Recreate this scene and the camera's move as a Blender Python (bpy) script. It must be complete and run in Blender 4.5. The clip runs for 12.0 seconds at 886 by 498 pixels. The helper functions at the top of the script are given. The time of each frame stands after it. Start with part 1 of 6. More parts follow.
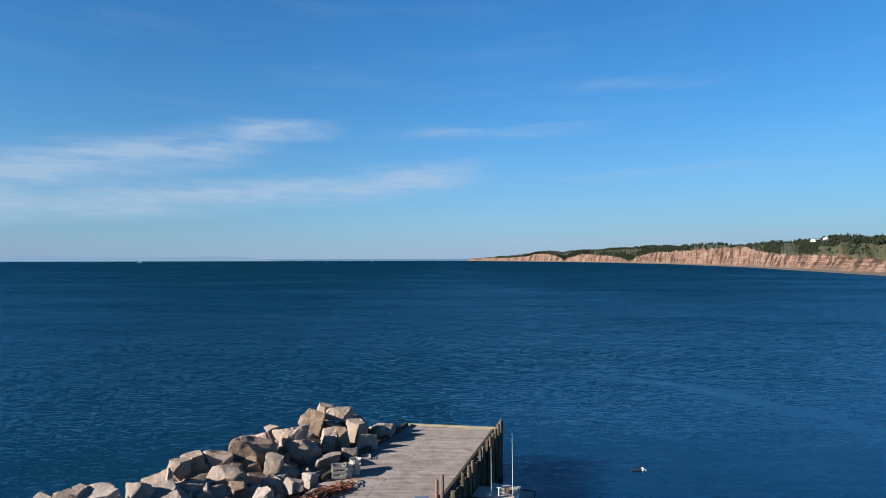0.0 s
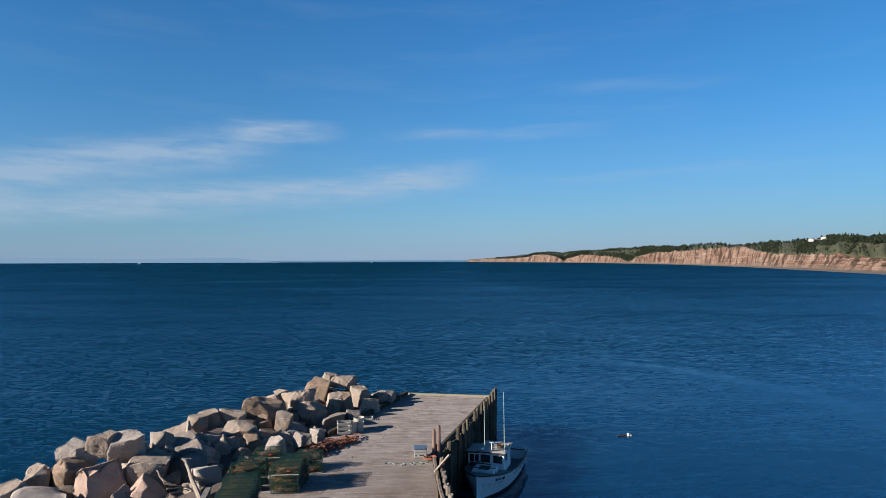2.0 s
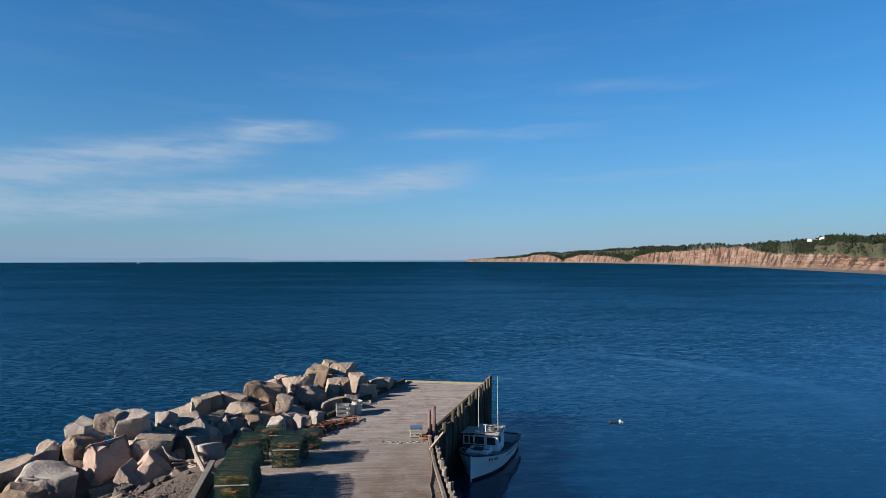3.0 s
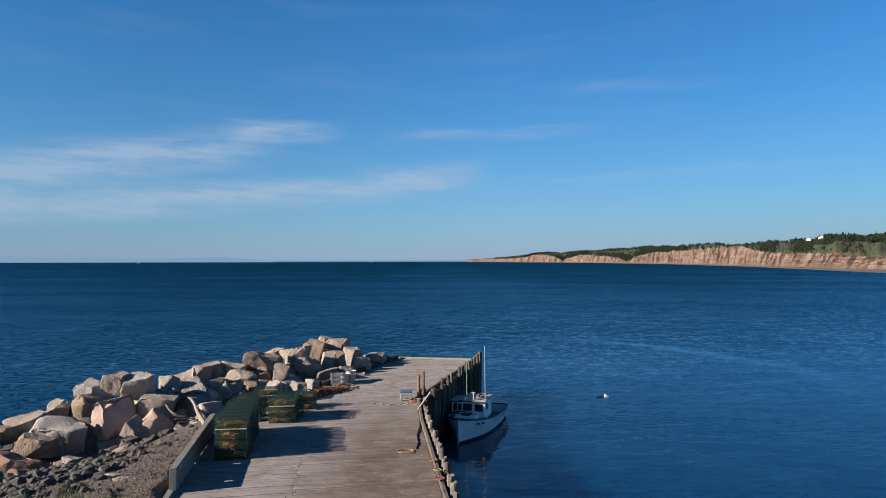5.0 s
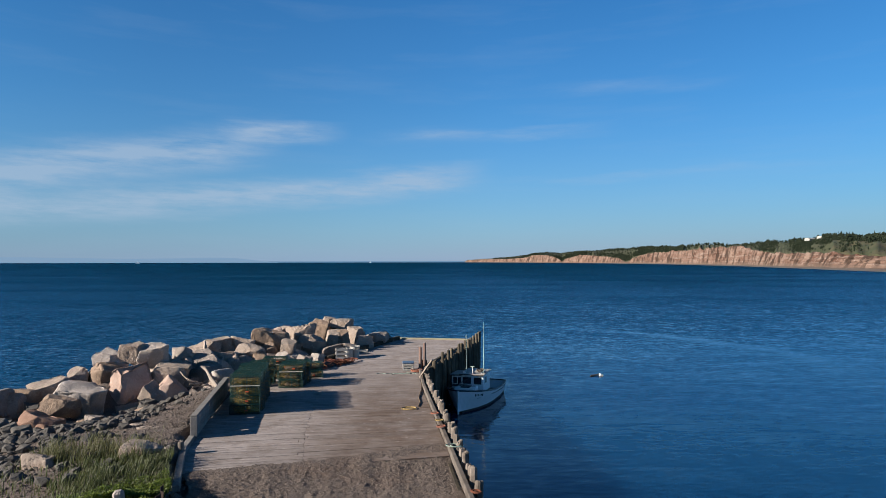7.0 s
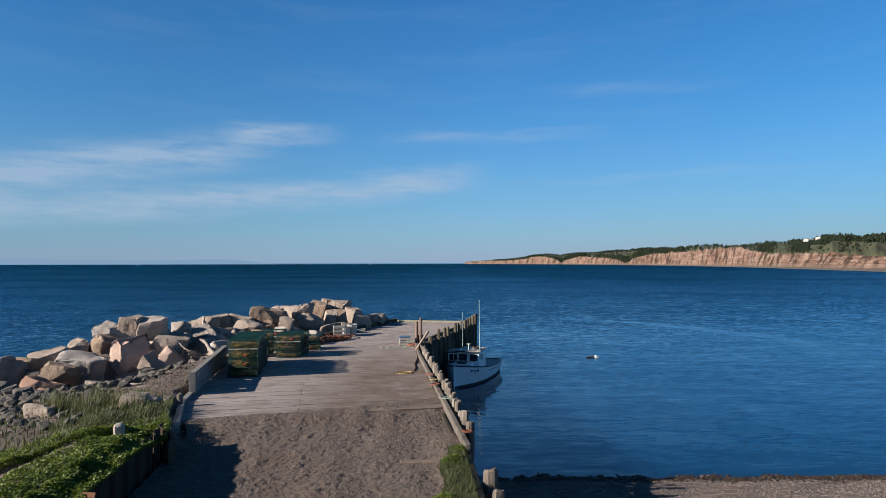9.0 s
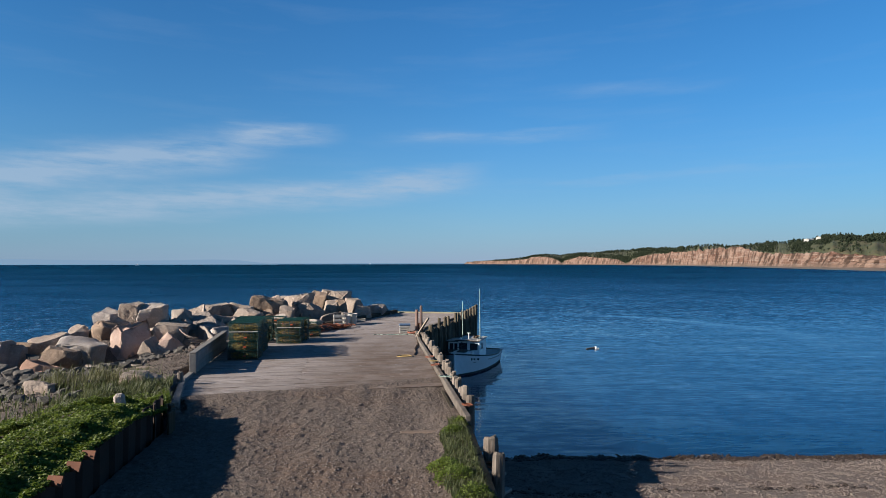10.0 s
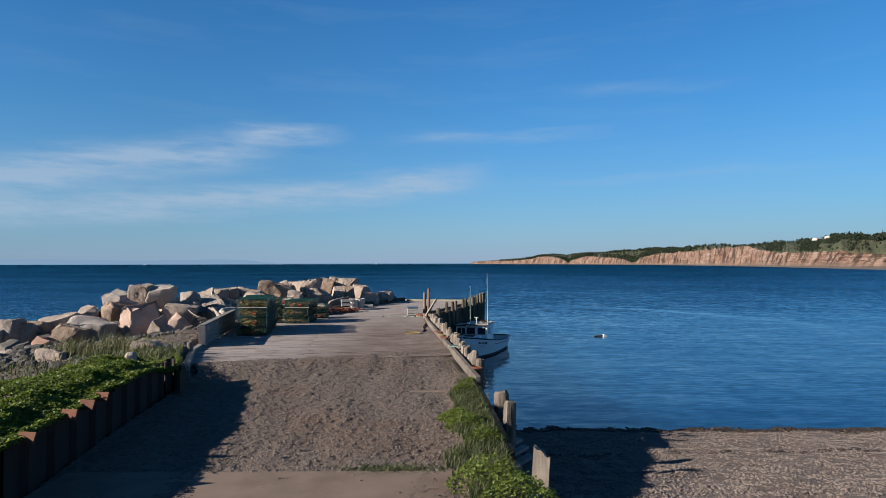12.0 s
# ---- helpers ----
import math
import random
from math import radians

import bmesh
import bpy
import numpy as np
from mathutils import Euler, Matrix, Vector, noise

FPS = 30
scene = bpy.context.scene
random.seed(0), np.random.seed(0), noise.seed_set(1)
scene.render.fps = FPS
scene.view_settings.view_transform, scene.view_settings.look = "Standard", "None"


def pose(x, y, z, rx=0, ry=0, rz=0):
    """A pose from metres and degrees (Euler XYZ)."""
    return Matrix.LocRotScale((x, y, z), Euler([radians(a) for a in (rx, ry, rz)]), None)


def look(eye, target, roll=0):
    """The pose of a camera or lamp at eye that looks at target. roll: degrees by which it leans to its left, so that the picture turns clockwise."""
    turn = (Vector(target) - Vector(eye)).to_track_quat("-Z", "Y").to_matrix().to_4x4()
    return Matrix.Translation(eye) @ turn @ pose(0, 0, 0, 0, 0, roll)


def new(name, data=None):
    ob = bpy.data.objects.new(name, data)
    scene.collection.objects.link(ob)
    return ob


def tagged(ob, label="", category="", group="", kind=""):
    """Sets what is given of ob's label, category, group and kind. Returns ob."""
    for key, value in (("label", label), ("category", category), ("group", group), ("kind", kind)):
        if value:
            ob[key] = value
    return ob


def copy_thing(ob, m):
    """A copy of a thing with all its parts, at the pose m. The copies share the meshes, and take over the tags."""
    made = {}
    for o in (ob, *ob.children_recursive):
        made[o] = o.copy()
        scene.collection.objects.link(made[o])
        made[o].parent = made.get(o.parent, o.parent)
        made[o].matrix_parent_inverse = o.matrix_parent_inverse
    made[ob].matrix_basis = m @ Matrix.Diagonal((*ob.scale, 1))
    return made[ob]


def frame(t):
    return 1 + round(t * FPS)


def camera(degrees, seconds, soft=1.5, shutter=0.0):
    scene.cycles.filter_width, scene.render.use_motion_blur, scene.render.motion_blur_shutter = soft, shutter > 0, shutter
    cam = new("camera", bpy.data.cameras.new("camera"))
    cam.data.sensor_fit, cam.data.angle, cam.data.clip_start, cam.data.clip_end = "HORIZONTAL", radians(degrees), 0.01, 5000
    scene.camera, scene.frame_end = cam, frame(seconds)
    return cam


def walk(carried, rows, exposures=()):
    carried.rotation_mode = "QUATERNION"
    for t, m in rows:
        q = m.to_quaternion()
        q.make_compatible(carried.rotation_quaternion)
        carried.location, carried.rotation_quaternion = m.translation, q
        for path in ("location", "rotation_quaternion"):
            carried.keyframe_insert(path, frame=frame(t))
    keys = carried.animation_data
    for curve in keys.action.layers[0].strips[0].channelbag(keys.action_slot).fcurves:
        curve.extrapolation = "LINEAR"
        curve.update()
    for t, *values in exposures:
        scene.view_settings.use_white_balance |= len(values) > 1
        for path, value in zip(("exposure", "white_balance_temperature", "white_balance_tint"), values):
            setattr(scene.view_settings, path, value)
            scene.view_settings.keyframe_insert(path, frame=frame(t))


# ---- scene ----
import itertools

cam = camera(72.0, 12.0, soft=0.7)
PATH = [
    (0, (0.095, 0.794, 14.831), (0.094, 2.794, 14.864), -0.1),
    (0.5, (0.147, -0.069, 14.357), (0.146, 1.931, 14.39), -0.0),
    (1, (0.182, -0.772, 13.905), (0.183, 1.227, 13.94), -0.2),
    (1.5, (0.202, -1.392, 13.498), (0.203, 0.608, 13.535), -0.3),
    (2, (0.253, -1.966, 13.149), (0.254, 0.034, 13.186), -0.2),
    (2.5, (0.362, -2.547, 12.801), (0.363, -0.547, 12.837), -0.2),
    (3, (0.468, -3.092, 12.418), (0.471, -1.092, 12.455), -0.1),
    (5, (1.11, -4.849, 10.835), (1.113, -2.85, 10.873), -0.1),
    (5.5, (1.141, -5.26, 10.414), (1.146, -3.26, 10.453), -0.2),
    (6, (1.078, -5.716, 10.055), (1.083, -3.717, 10.094), -0.2),
    (6.5, (1.028, -6.093, 9.748), (1.034, -4.094, 9.788), -0.1),
    (7, (1.042, -6.469, 9.431), (1.047, -4.469, 9.471), -0.1),
    (9, (1.241, -6.896, 7.861), (1.248, -4.897, 7.907), -0.1),
    (9.5, (1.241, -6.895, 7.45), (1.248, -4.895, 7.497), -0.1),
    (10, (1.244, -6.884, 7.108), (1.25, -4.884, 7.155), -0.1),
    (10.5, (1.228, -6.869, 6.806), (1.231, -4.87, 6.853), -0.1),
    (11, (1.168, -6.845, 6.541), (1.167, -4.846, 6.589), -0.1),
    (11.5, (1.133, -6.847, 6.299), (1.126, -4.847, 6.347), -0.1),
    (12, (1.144, -6.847, 6.073), (1.13, -4.848, 6.12), -0.1),
]
walk(cam, [(t, look(eye, target, roll)) for t, eye, target, roll in PATH], [(0.0, 1.40), (0.4, 1.24), (1.0, 1.23), (12.0, 1.23)])

# ---- world, sun ----
SUN_ELEV, SUN_AZ = radians(22.0), radians(253.0)   # azimuth clockwise from +y
sun_way = Vector((math.sin(SUN_AZ) * math.cos(SUN_ELEV), math.cos(SUN_AZ) * math.cos(SUN_ELEV), math.sin(SUN_ELEV)))
sun = new("sun", bpy.data.lights.new("sun", "SUN"))
sun.data.energy, sun.data.angle, sun.data.color = 5.0, radians(0.5), (1.0, 0.90, 0.78)
scene.view_settings.exposure = 1.23
sun.matrix_world = look(sun_way * 100, (0, 0, 0))

world = bpy.data.worlds.new("sky")
scene.world = world
world.use_nodes = True


class Net:
    """Short hand for building node trees."""

    def __init__(self, tree):
        self.t = tree

    def n(self, kind, **kw):
        node = self.t.nodes.new(kind)
        for k, v in kw.items():
            if k == "ins":
                for name, val in v.items():
                    self.put(node.inputs[name], val)
            else:
                setattr(node, k, v)
        return node

    def put(self, socket, val):
        if isinstance(val, bpy.types.NodeSocket):
            self.t.links.new(val, socket)
        elif isinstance(val, bpy.types.Node):
            self.t.links.new(val.outputs[0], socket)
        else:
            socket.default_value = val

    def m(self, op, a, b=None, c=None, clamp=False):
        node = self.n("ShaderNodeMath", operation=op, use_clamp=clamp)
        for s, v in zip(node.inputs, (a, b, c)):
            if v is not None:
                self.put(s, v)
        return node.outputs[0]

    def mix(self, fac, a, b, mode="MIX"):
        node = self.n("ShaderNodeMix", data_type="RGBA", blend_type=mode)
        self.put(node.inputs[0], fac)
        self.put(node.inputs[6], a)
        self.put(node.inputs[7], b)
        return node.outputs[2]

    def noise(self, vec, scale, detail=4.0, rough=0.55):
        node = self.n("ShaderNodeTexNoise", ins={"Scale": scale, "Detail": detail, "Roughness": rough})
        if vec is not None:
            self.put(node.inputs["Vector"], vec)
        return node.outputs[0]

    def span(self, val, a, b, lo=0.0, hi=1.0):
        node = self.n("ShaderNodeMapRange", ins={"Value": val, "From Min": a, "From Max": b, "To Min": lo, "To Max": hi})
        return node.outputs[0]

    def scaled(self, vec, s):
        node = self.n("ShaderNodeVectorMath", operation="MULTIPLY")
        self.put(node.inputs[0], vec)
        node.inputs[1].default_value = s
        return node.outputs[0]


def rgb(r, g, b):
    return (r, g, b, 1.0)


def build_sky():
    w = Net(world.node_tree)
    world.node_tree.nodes.clear()
    sky = w.n("ShaderNodeTexSky", sky_type="NISHITA", sun_disc=False, sun_elevation=SUN_ELEV, sun_rotation=SUN_AZ,
              altitude=0.0, air_density=1.0, dust_density=0.0, ozone_density=5.0)
    way = w.n("ShaderNodeTexCoord").outputs["Generated"]
    sep = w.n("ShaderNodeSeparateXYZ", ins={"Vector": way})
    az = w.m("MULTIPLY", w.m("ARCTAN2", sep.outputs[0], sep.outputs[1]), 57.2958)
    el = w.m("MULTIPLY", w.m("ARCSINE", sep.outputs[2]), 57.2958)
    flat = w.n("ShaderNodeCombineXYZ", ins={"X": az, "Y": el}).outputs[0]
    wisp = w.noise(w.scaled(flat, (0.055, 0.42, 1.0)), 1.0, 7.0, 0.6)
    fine = w.noise(w.scaled(flat, (0.16, 0.9, 1.0)), 1.0, 6.0, 0.62)

    def band(slope, at, width, lo, hi, soft):
        """A long thin cloud: its height at dead ahead, its slope, and where it begins and ends."""
        line = w.m("ADD", w.m("MULTIPLY", az, slope), at)
        line = w.m("ADD", line, w.span(wisp, 0.2, 0.8, -0.8, 0.8))
        off = w.m("ABSOLUTE", w.m("SUBTRACT", el, line))
        body = w.n("ShaderNodeMapRange", interpolation_type="SMOOTHSTEP",
                   ins={"Value": off, "From Min": 0.0, "From Max": width, "To Min": 1.0, "To Max": 0.0}).outputs[0]
        a = w.n("ShaderNodeMapRange", interpolation_type="SMOOTHSTEP", ins={"Value": az, "From Min": lo - soft, "From Max": lo + soft}).outputs[0]
        b = w.n("ShaderNodeMapRange", interpolation_type="SMOOTHSTEP",
                ins={"Value": az, "From Min": hi - soft, "From Max": hi + soft, "To Min": 1.0, "To Max": 0.0}).outputs[0]
        return w.m("MULTIPLY", w.m("MULTIPLY", a, b), body)

    one = band(0.19, 13.7, 2.9, -80, -17.0, 4.0)
    two = band(0.10, 7.6, 2.0, -80, 2.0, 4.0)
    dab = band(0.03, 12.1, 1.2, -18.5, -10.5, 2.5)
    far = band(0.02, 11.6, 0.9, -3.0, 13.0, 5.0)
    streak = w.m("ADD", band(-0.01, 15.6, 1.0, 11.0, 24.0, 4.0), w.m("ADD", band(0.01, 7.4, 0.6, 7.0, 32.0, 6.0), band(0.05, 11.9, 1.1, -4.0, 2.0, 2.5)))
    cloud = w.m("ADD", w.m("ADD", w.m("MULTIPLY", one, 0.95), w.m("ADD", w.m("MULTIPLY", two, 1.0), w.m("MULTIPLY", streak, 0.2))),
                w.m("ADD", w.m("MULTIPLY", dab, 0.75), w.m("MULTIPLY", far, 0.35)))
    cloud = w.m("MULTIPLY", cloud, w.span(fine, 0.28, 0.62, 0.1, 1.0))
    veil = w.span(wisp, 0.5, 0.85, 0.0, 0.10)
    cloud = w.m("MINIMUM", w.m("ADD", w.m("MULTIPLY", cloud, 0.80), veil), 0.66)
    vivid = w.n("ShaderNodeHueSaturation", ins={"Color": sky.outputs[0], "Saturation": 1.12}).outputs[0]
    vivid = w.mix(1.0, vivid, rgb(0.44, 1.01, 1.21), "MULTIPLY")
    haze = w.m("MULTIPLY", w.m("POWER", 2.718, w.m("MULTIPLY", w.m("MAXIMUM", el, 0.0), -0.105)), 0.97)
    low = w.mix(w.span(az, -12.0, 22.0), rgb(2.42, 3.42, 4.85), rgb(2.80, 3.40, 4.72))
    mist = w.mix(w.span(el, 0.0, 14.0), low, rgb(1.5, 2.78, 4.42))
    # the blue deepens overhead and is even along the view
    deepen = w.m("MULTIPLY", w.span(el, 23.0, 65.0, 1.0, 0.22), w.span(az, -25.0, 4.0, 0.98, 1.14))
    vivid = w.mix(1.0, vivid, w.n("ShaderNodeCombineXYZ", ins={"X": deepen, "Y": deepen, "Z": deepen}).outputs[0], "MULTIPLY")
    vivid = w.mix(haze, vivid, mist)
    even = w.m("MULTIPLY", w.span(az, -42.0, -8.0, 0.86, 1.0), w.span(az, 6.0, 36.0, 1.0, 0.90))
    vivid = w.mix(1.0, vivid, w.n("ShaderNodeCombineXYZ", ins={"X": even, "Y": even, "Z": even}).outputs[0], "MULTIPLY")
    tone = w.mix(cloud, vivid, rgb(3.4, 4.4, 5.7))
    tone = w.mix(w.m("LESS_THAN", sep.outputs[2], 0.0), tone, rgb(1.1, 2.2, 3.5))
    back = w.n("ShaderNodeBackground", ins={"Color": tone, "Strength": 0.05})
    out = w.n("ShaderNodeOutputWorld")
    world.node_tree.links.new(back.outputs[0], out.inputs[0])


build_sky()


# ---- materials ----
def surface(name, low, high, scale=3.0, fine=40.0, rough=0.85, bump=0.3, depth=0.02, vary=0.15, stain=None, stain_scale=0.6,
            stretch=(1, 1, 1), metal=0.0, spec=0.3, own=False, worn=None, cracked=False, specks=None):
    """A two-scale rough surface: colour between low and high by noise, object-to-object variation, stains and fine relief."""
    mt = bpy.data.materials.new(name)
    mt.use_nodes = True
    k = Net(mt.node_tree)
    b = mt.node_tree.nodes["Principled BSDF"]
    geo = k.n("ShaderNodeTexCoord").outputs["Object"] if own else k.n("ShaderNodeNewGeometry").outputs["Position"]
    vec = k.scaled(geo, stretch)
    big = k.noise(vec, scale, 5.0)
    small = k.noise(vec, fine, 4.0, 0.65)
    fac = k.m("ADD", k.m("MULTIPLY", k.span(big, 0.3, 0.7), 0.55), k.m("MULTIPLY", k.span(small, 0.3, 0.7), 0.45))
    col = k.mix(fac, rgb(*low), rgb(*high))
    if stain:
        spots = k.noise(geo, stain_scale, 6.0, 0.6)
        mask = k.span(spots, 0.5, 0.68, 0.0, 0.75)
        if worn:
            at = k.n("ShaderNodeSeparateXYZ", ins={"Vector": geo})
            track = k.m("MULTIPLY", k.span(at.outputs[1], worn[0], worn[1], 1.0, 0.0), k.span(at.outputs[0], worn[2], worn[3]))
            mask = k.m("MAXIMUM", k.m("MULTIPLY", mask, 0.8), k.m("MULTIPLY", track, k.span(spots, 0.3, 0.6, 0.45, 0.95)))
        col = k.mix(mask, col, rgb(*stain))
    if cracked:
        seam = k.m("ABSOLUTE", k.m("SUBTRACT", k.noise(geo, 1.3, 4.0, 0.6), 0.5))
        pits = k.noise(geo, 34.0, 3.0, 0.7)
        col = k.mix(k.m("MAXIMUM", k.span(seam, 0.0, 0.008, 0.35, 0.0), k.span(pits, 0.34, 0.42, 0.35, 0.0)), col, rgb(*[c * 0.5 for c in low]))
        col = k.mix(k.span(k.noise(geo, 5.0, 6.0, 0.7), 0.55, 0.68, 0.0, 0.5), col, rgb(*[min(1, c * 1.25) for c in high]))
    if specks:
        spot = k.noise(k.scaled(geo, specks), 1.0, 4.0, 0.7)
        col = k.mix(k.span(spot, 0.60, 0.68, 0.0, 0.55), col, rgb(*[c * 0.45 for c in low]))
        col = k.mix(k.span(spot, 0.32, 0.40, 0.4, 0.0), col, rgb(*[min(1, c * 1.25) for c in high]))
    if vary:
        rnd = k.n("ShaderNodeObjectInfo").outputs["Random"]
        hsv = k.n("ShaderNodeHueSaturation", ins={"Color": col, "Value": k.span(rnd, 0.0, 1.0, 1.0 - vary, 1.0 + vary)})
        col = hsv.outputs[0]
    k.put(b.inputs["Base Color"], col)
    k.put(b.inputs["Roughness"], k.span(small, 0.2, 0.8, max(rough - 0.1, 0.02), min(rough + 0.1, 1.0)))
    b.inputs["Metallic"].default_value = metal
    b.inputs["Specular IOR Level"].default_value = spec
    if bump:
        rel = k.m("ADD", k.m("MULTIPLY", big, 0.6), k.m("MULTIPLY", small, 0.4))
        if cracked:
            rel = k.m("ADD", rel, k.m("ADD", k.m("MULTIPLY", k.noise(geo, 4.5, 5.0, 0.7), 0.9), k.span(seam, 0.0, 0.02, -0.12, 0.0)))
        bp = k.n("ShaderNodeBump", ins={"Strength": bump, "Distance": depth, "Height": rel})
        k.put(b.inputs["Normal"], bp)
    return mt


def plain(name, col, rough=0.5, metal=0.0, spec=0.5, dirt=0.12, scale=4.0):
    """Painted or moulded surface with faint dirt."""
    return surface(name, tuple(c * (1 - dirt) for c in col), tuple(min(1, c * (1 + dirt)) for c in col), scale, 30.0, rough, 0.08, 0.004,
                   0.0, metal=metal, spec=spec)


M_DECK = surface("weathered_plank", (0.135, 0.113, 0.103), (0.325, 0.288, 0.272), 2.2, 14, 0.85, 0.5, 0.012, 0.12,
                 stain=(0.098, 0.068, 0.05), stain_scale=1.1, stretch=(0.5, 2.6, 1.0), worn=(21.0, 34.0, -5.2, -2.0), specks=(2.6, 7.0, 1.0))  # brown where vehicles turn
M_TIMBER = surface("grey_timber", (0.104, 0.096, 0.088), (0.24, 0.228, 0.216), 3.0, 22, 0.9, 0.6, 0.02, 0.2, stretch=(2, 2, 1.0))
M_PILE = surface("weathered_pile", (0.068, 0.0528, 0.0416), (0.24, 0.208, 0.18), 5.0, 17, 0.9, 0.9, 0.03, 0.25, stain=(0.048, 0.036, 0.028),
                 stain_scale=1.5, stretch=(2.5, 2.5, 0.25))
M_TAR = surface("creosoted_pile", (0.016, 0.013, 0.009), (0.062, 0.05, 0.032), 3.0, 50, 0.85, 0.7, 0.02, 0.3, stretch=(2.5, 2.5, 0.35))
M_FENDER = surface("weathered_fender", (0.030, 0.025, 0.018), (0.150, 0.122, 0.086), 3.0, 40, 0.88, 0.8, 0.02, 0.3, stain=(0.022, 0.018, 0.013), stain_scale=0.9, stretch=(2.5, 2.5, 0.35))
M_KERB = surface("stained_kerb_timber", (0.06, 0.05, 0.043), (0.17, 0.146, 0.125), 3.0, 24, 0.9, 0.6, 0.02, 0.2, stain=(0.05, 0.036, 0.028), stain_scale=0.8, stretch=(2, 1, 1))
M_ENDCUT = surface("yellowed_edge_timber", (0.20, 0.18, 0.115), (0.28, 0.255, 0.175), 2.5, 40, 0.9, 0.4, 0.01, 0.1)
M_GRAVEL = surface("packed_gravel", (0.045, 0.034, 0.028), (0.146, 0.116, 0.098), 9.0, 30, 0.95, 1.0, 0.06, 0.0, stain=(0.088, 0.058, 0.043), stain_scale=0.3)
M_STONE = surface("gravel_stone", (0.060, 0.048, 0.041), (0.178, 0.145, 0.124), 7.0, 30, 0.9, 0.4, 0.01, 0.0)
M_PEBBLE = surface("beach_pebble", (0.064, 0.052, 0.047), (0.185, 0.152, 0.135), 9.0, 25, 0.9, 0.4, 0.01, 0.0)
M_BEACH = surface("shingle", (0.042, 0.034, 0.030), (0.178, 0.142, 0.123), 15.0, 40, 0.95, 1.0, 0.08, 0.0, stain=(0.115, 0.08, 0.064), stain_scale=0.5)
M_WEED = surface("dark_wet_weed", (0.00627, 0.00528, 0.00432), (0.0366, 0.0216, 0.013), 5.0, 40, 0.6, 0.6, 0.02, 0.0)
M_CONCRETE = surface("concrete", (0.105, 0.077, 0.06), (0.165, 0.122, 0.096), 2.0, 50, 0.9, 0.3, 0.006, 0.0, stain=(0.078, 0.053, 0.04))
# one rust in two tones: wall shade painted in near-black, flanges painted as sunlit
M_RUST_SHADED = surface("shaded_rusted_steel", (0.008, 0.005, 0.004), (0.024, 0.012, 0.008), 5.0, 50, 0.85, 0.5, 0.01, 0.15, stain=(0.012, 0.007, 0.005))
M_RUST_SUNLIT = surface("sunlit_rust", (0.075, 0.028, 0.017), (0.17, 0.068, 0.038), 5.0, 50, 0.85, 0.5, 0.01, 0.15)
ROCK = {
    "tan": surface("tan_rock", (0.186, 0.144, 0.116), (0.343, 0.288, 0.246), 1.1, 12, 0.92, 0.9, 0.09, 0.10, stain=(0.158, 0.107, 0.075), stain_scale=0.8, own=True, cracked=True),
    "pale": surface("pale_rock", (0.251, 0.218, 0.195), (0.400, 0.357, 0.325), 1.1, 12, 0.92, 0.9, 0.09, 0.08, stain=(0.232, 0.181, 0.144), stain_scale=0.7, own=True, cracked=True),
    "pink": surface("pink_rock", (0.26, 0.178, 0.145), (0.37, 0.275, 0.232), 1.1, 12, 0.92, 0.8, 0.09, 0.06, stain=(0.34, 0.29, 0.25), stain_scale=0.7, own=True, cracked=True),
    "brown": surface("brown_rock", (0.144, 0.097, 0.067), (0.288, 0.218, 0.167), 1.1, 12, 0.92, 0.9, 0.09, 0.08, stain=(0.111, 0.075, 0.051), stain_scale=0.8, own=True, cracked=True),
    "red": surface("reddish_rock", (0.139, 0.077, 0.054), (0.242, 0.158, 0.119), 1.3, 14, 0.92, 0.5, 0.05, 0.1, own=True, cracked=True),
    "grey": surface("grey_rock", (0.149, 0.125, 0.109), (0.269, 0.232, 0.210), 1.1, 12, 0.92, 0.9, 0.09, 0.1, own=True, cracked=True),
    "dark": surface("dark_slate_rock", (0.042, 0.039, 0.036), (0.121, 0.111, 0.100), 1.6, 18, 0.9, 0.6, 0.05, 0.2, own=True, cracked=True),
}
M_WHITE = plain("white_hull_paint", (0.76, 0.77, 0.78), 0.4, dirt=0.06)
M_CABIN = plain("white_cabin_paint", (0.80, 0.80, 0.79), 0.4, dirt=0.05)
M_ROOF = plain("pale_roof_paint", (0.336, 0.312, 0.28), 0.6)
M_BLACK = plain("black_trim", (0.016, 0.016, 0.0176), 0.5)
M_BOTTOM = plain("dark_bottom_paint", (0.028, 0.024, 0.024), 0.7)
M_DKWOOD = plain("dark_wood_trim", (0.048, 0.036, 0.028), 0.6)
M_DECKGREY = plain("boat_deck_grey", (0.176, 0.176, 0.176), 0.7)
M_METAL = plain("aluminium", (0.48, 0.48, 0.48), 0.35, metal=0.9)
M_GALV = plain("whitewashed_pole", (0.56, 0.56, 0.544), 0.5)
M_WIRE = plain("green_coated_wire", (0.004, 0.032, 0.028), 0.4)
M_NET = plain("amber_twine", (0.19, 0.13, 0.032), 0.9)
M_TWINE = surface("matted_twine", (0.035, 0.025, 0.008), (0.20, 0.15, 0.04), 9.0, 40, 0.95, 0.8, 0.03, 0.0)
M_SLAT = plain("whitened_lath", (0.368, 0.344, 0.296), 0.8)
M_TAG = plain("orange_tag", (0.42, 0.07, 0.02), 0.6)
M_ROPE = surface("rust_brown_rope", (0.08, 0.028, 0.016), (0.208, 0.072, 0.04), 8, 90, 0.95, 0.5, 0.01, 0.0)
M_YROPE = plain("yellow_rope", (0.26, 0.18, 0.07), 0.9)
M_TROPE = plain("pale_green_rope", (0.192, 0.256, 0.224), 0.9)
M_OROPE = plain("orange_rope", (0.22, 0.075, 0.045), 0.9)
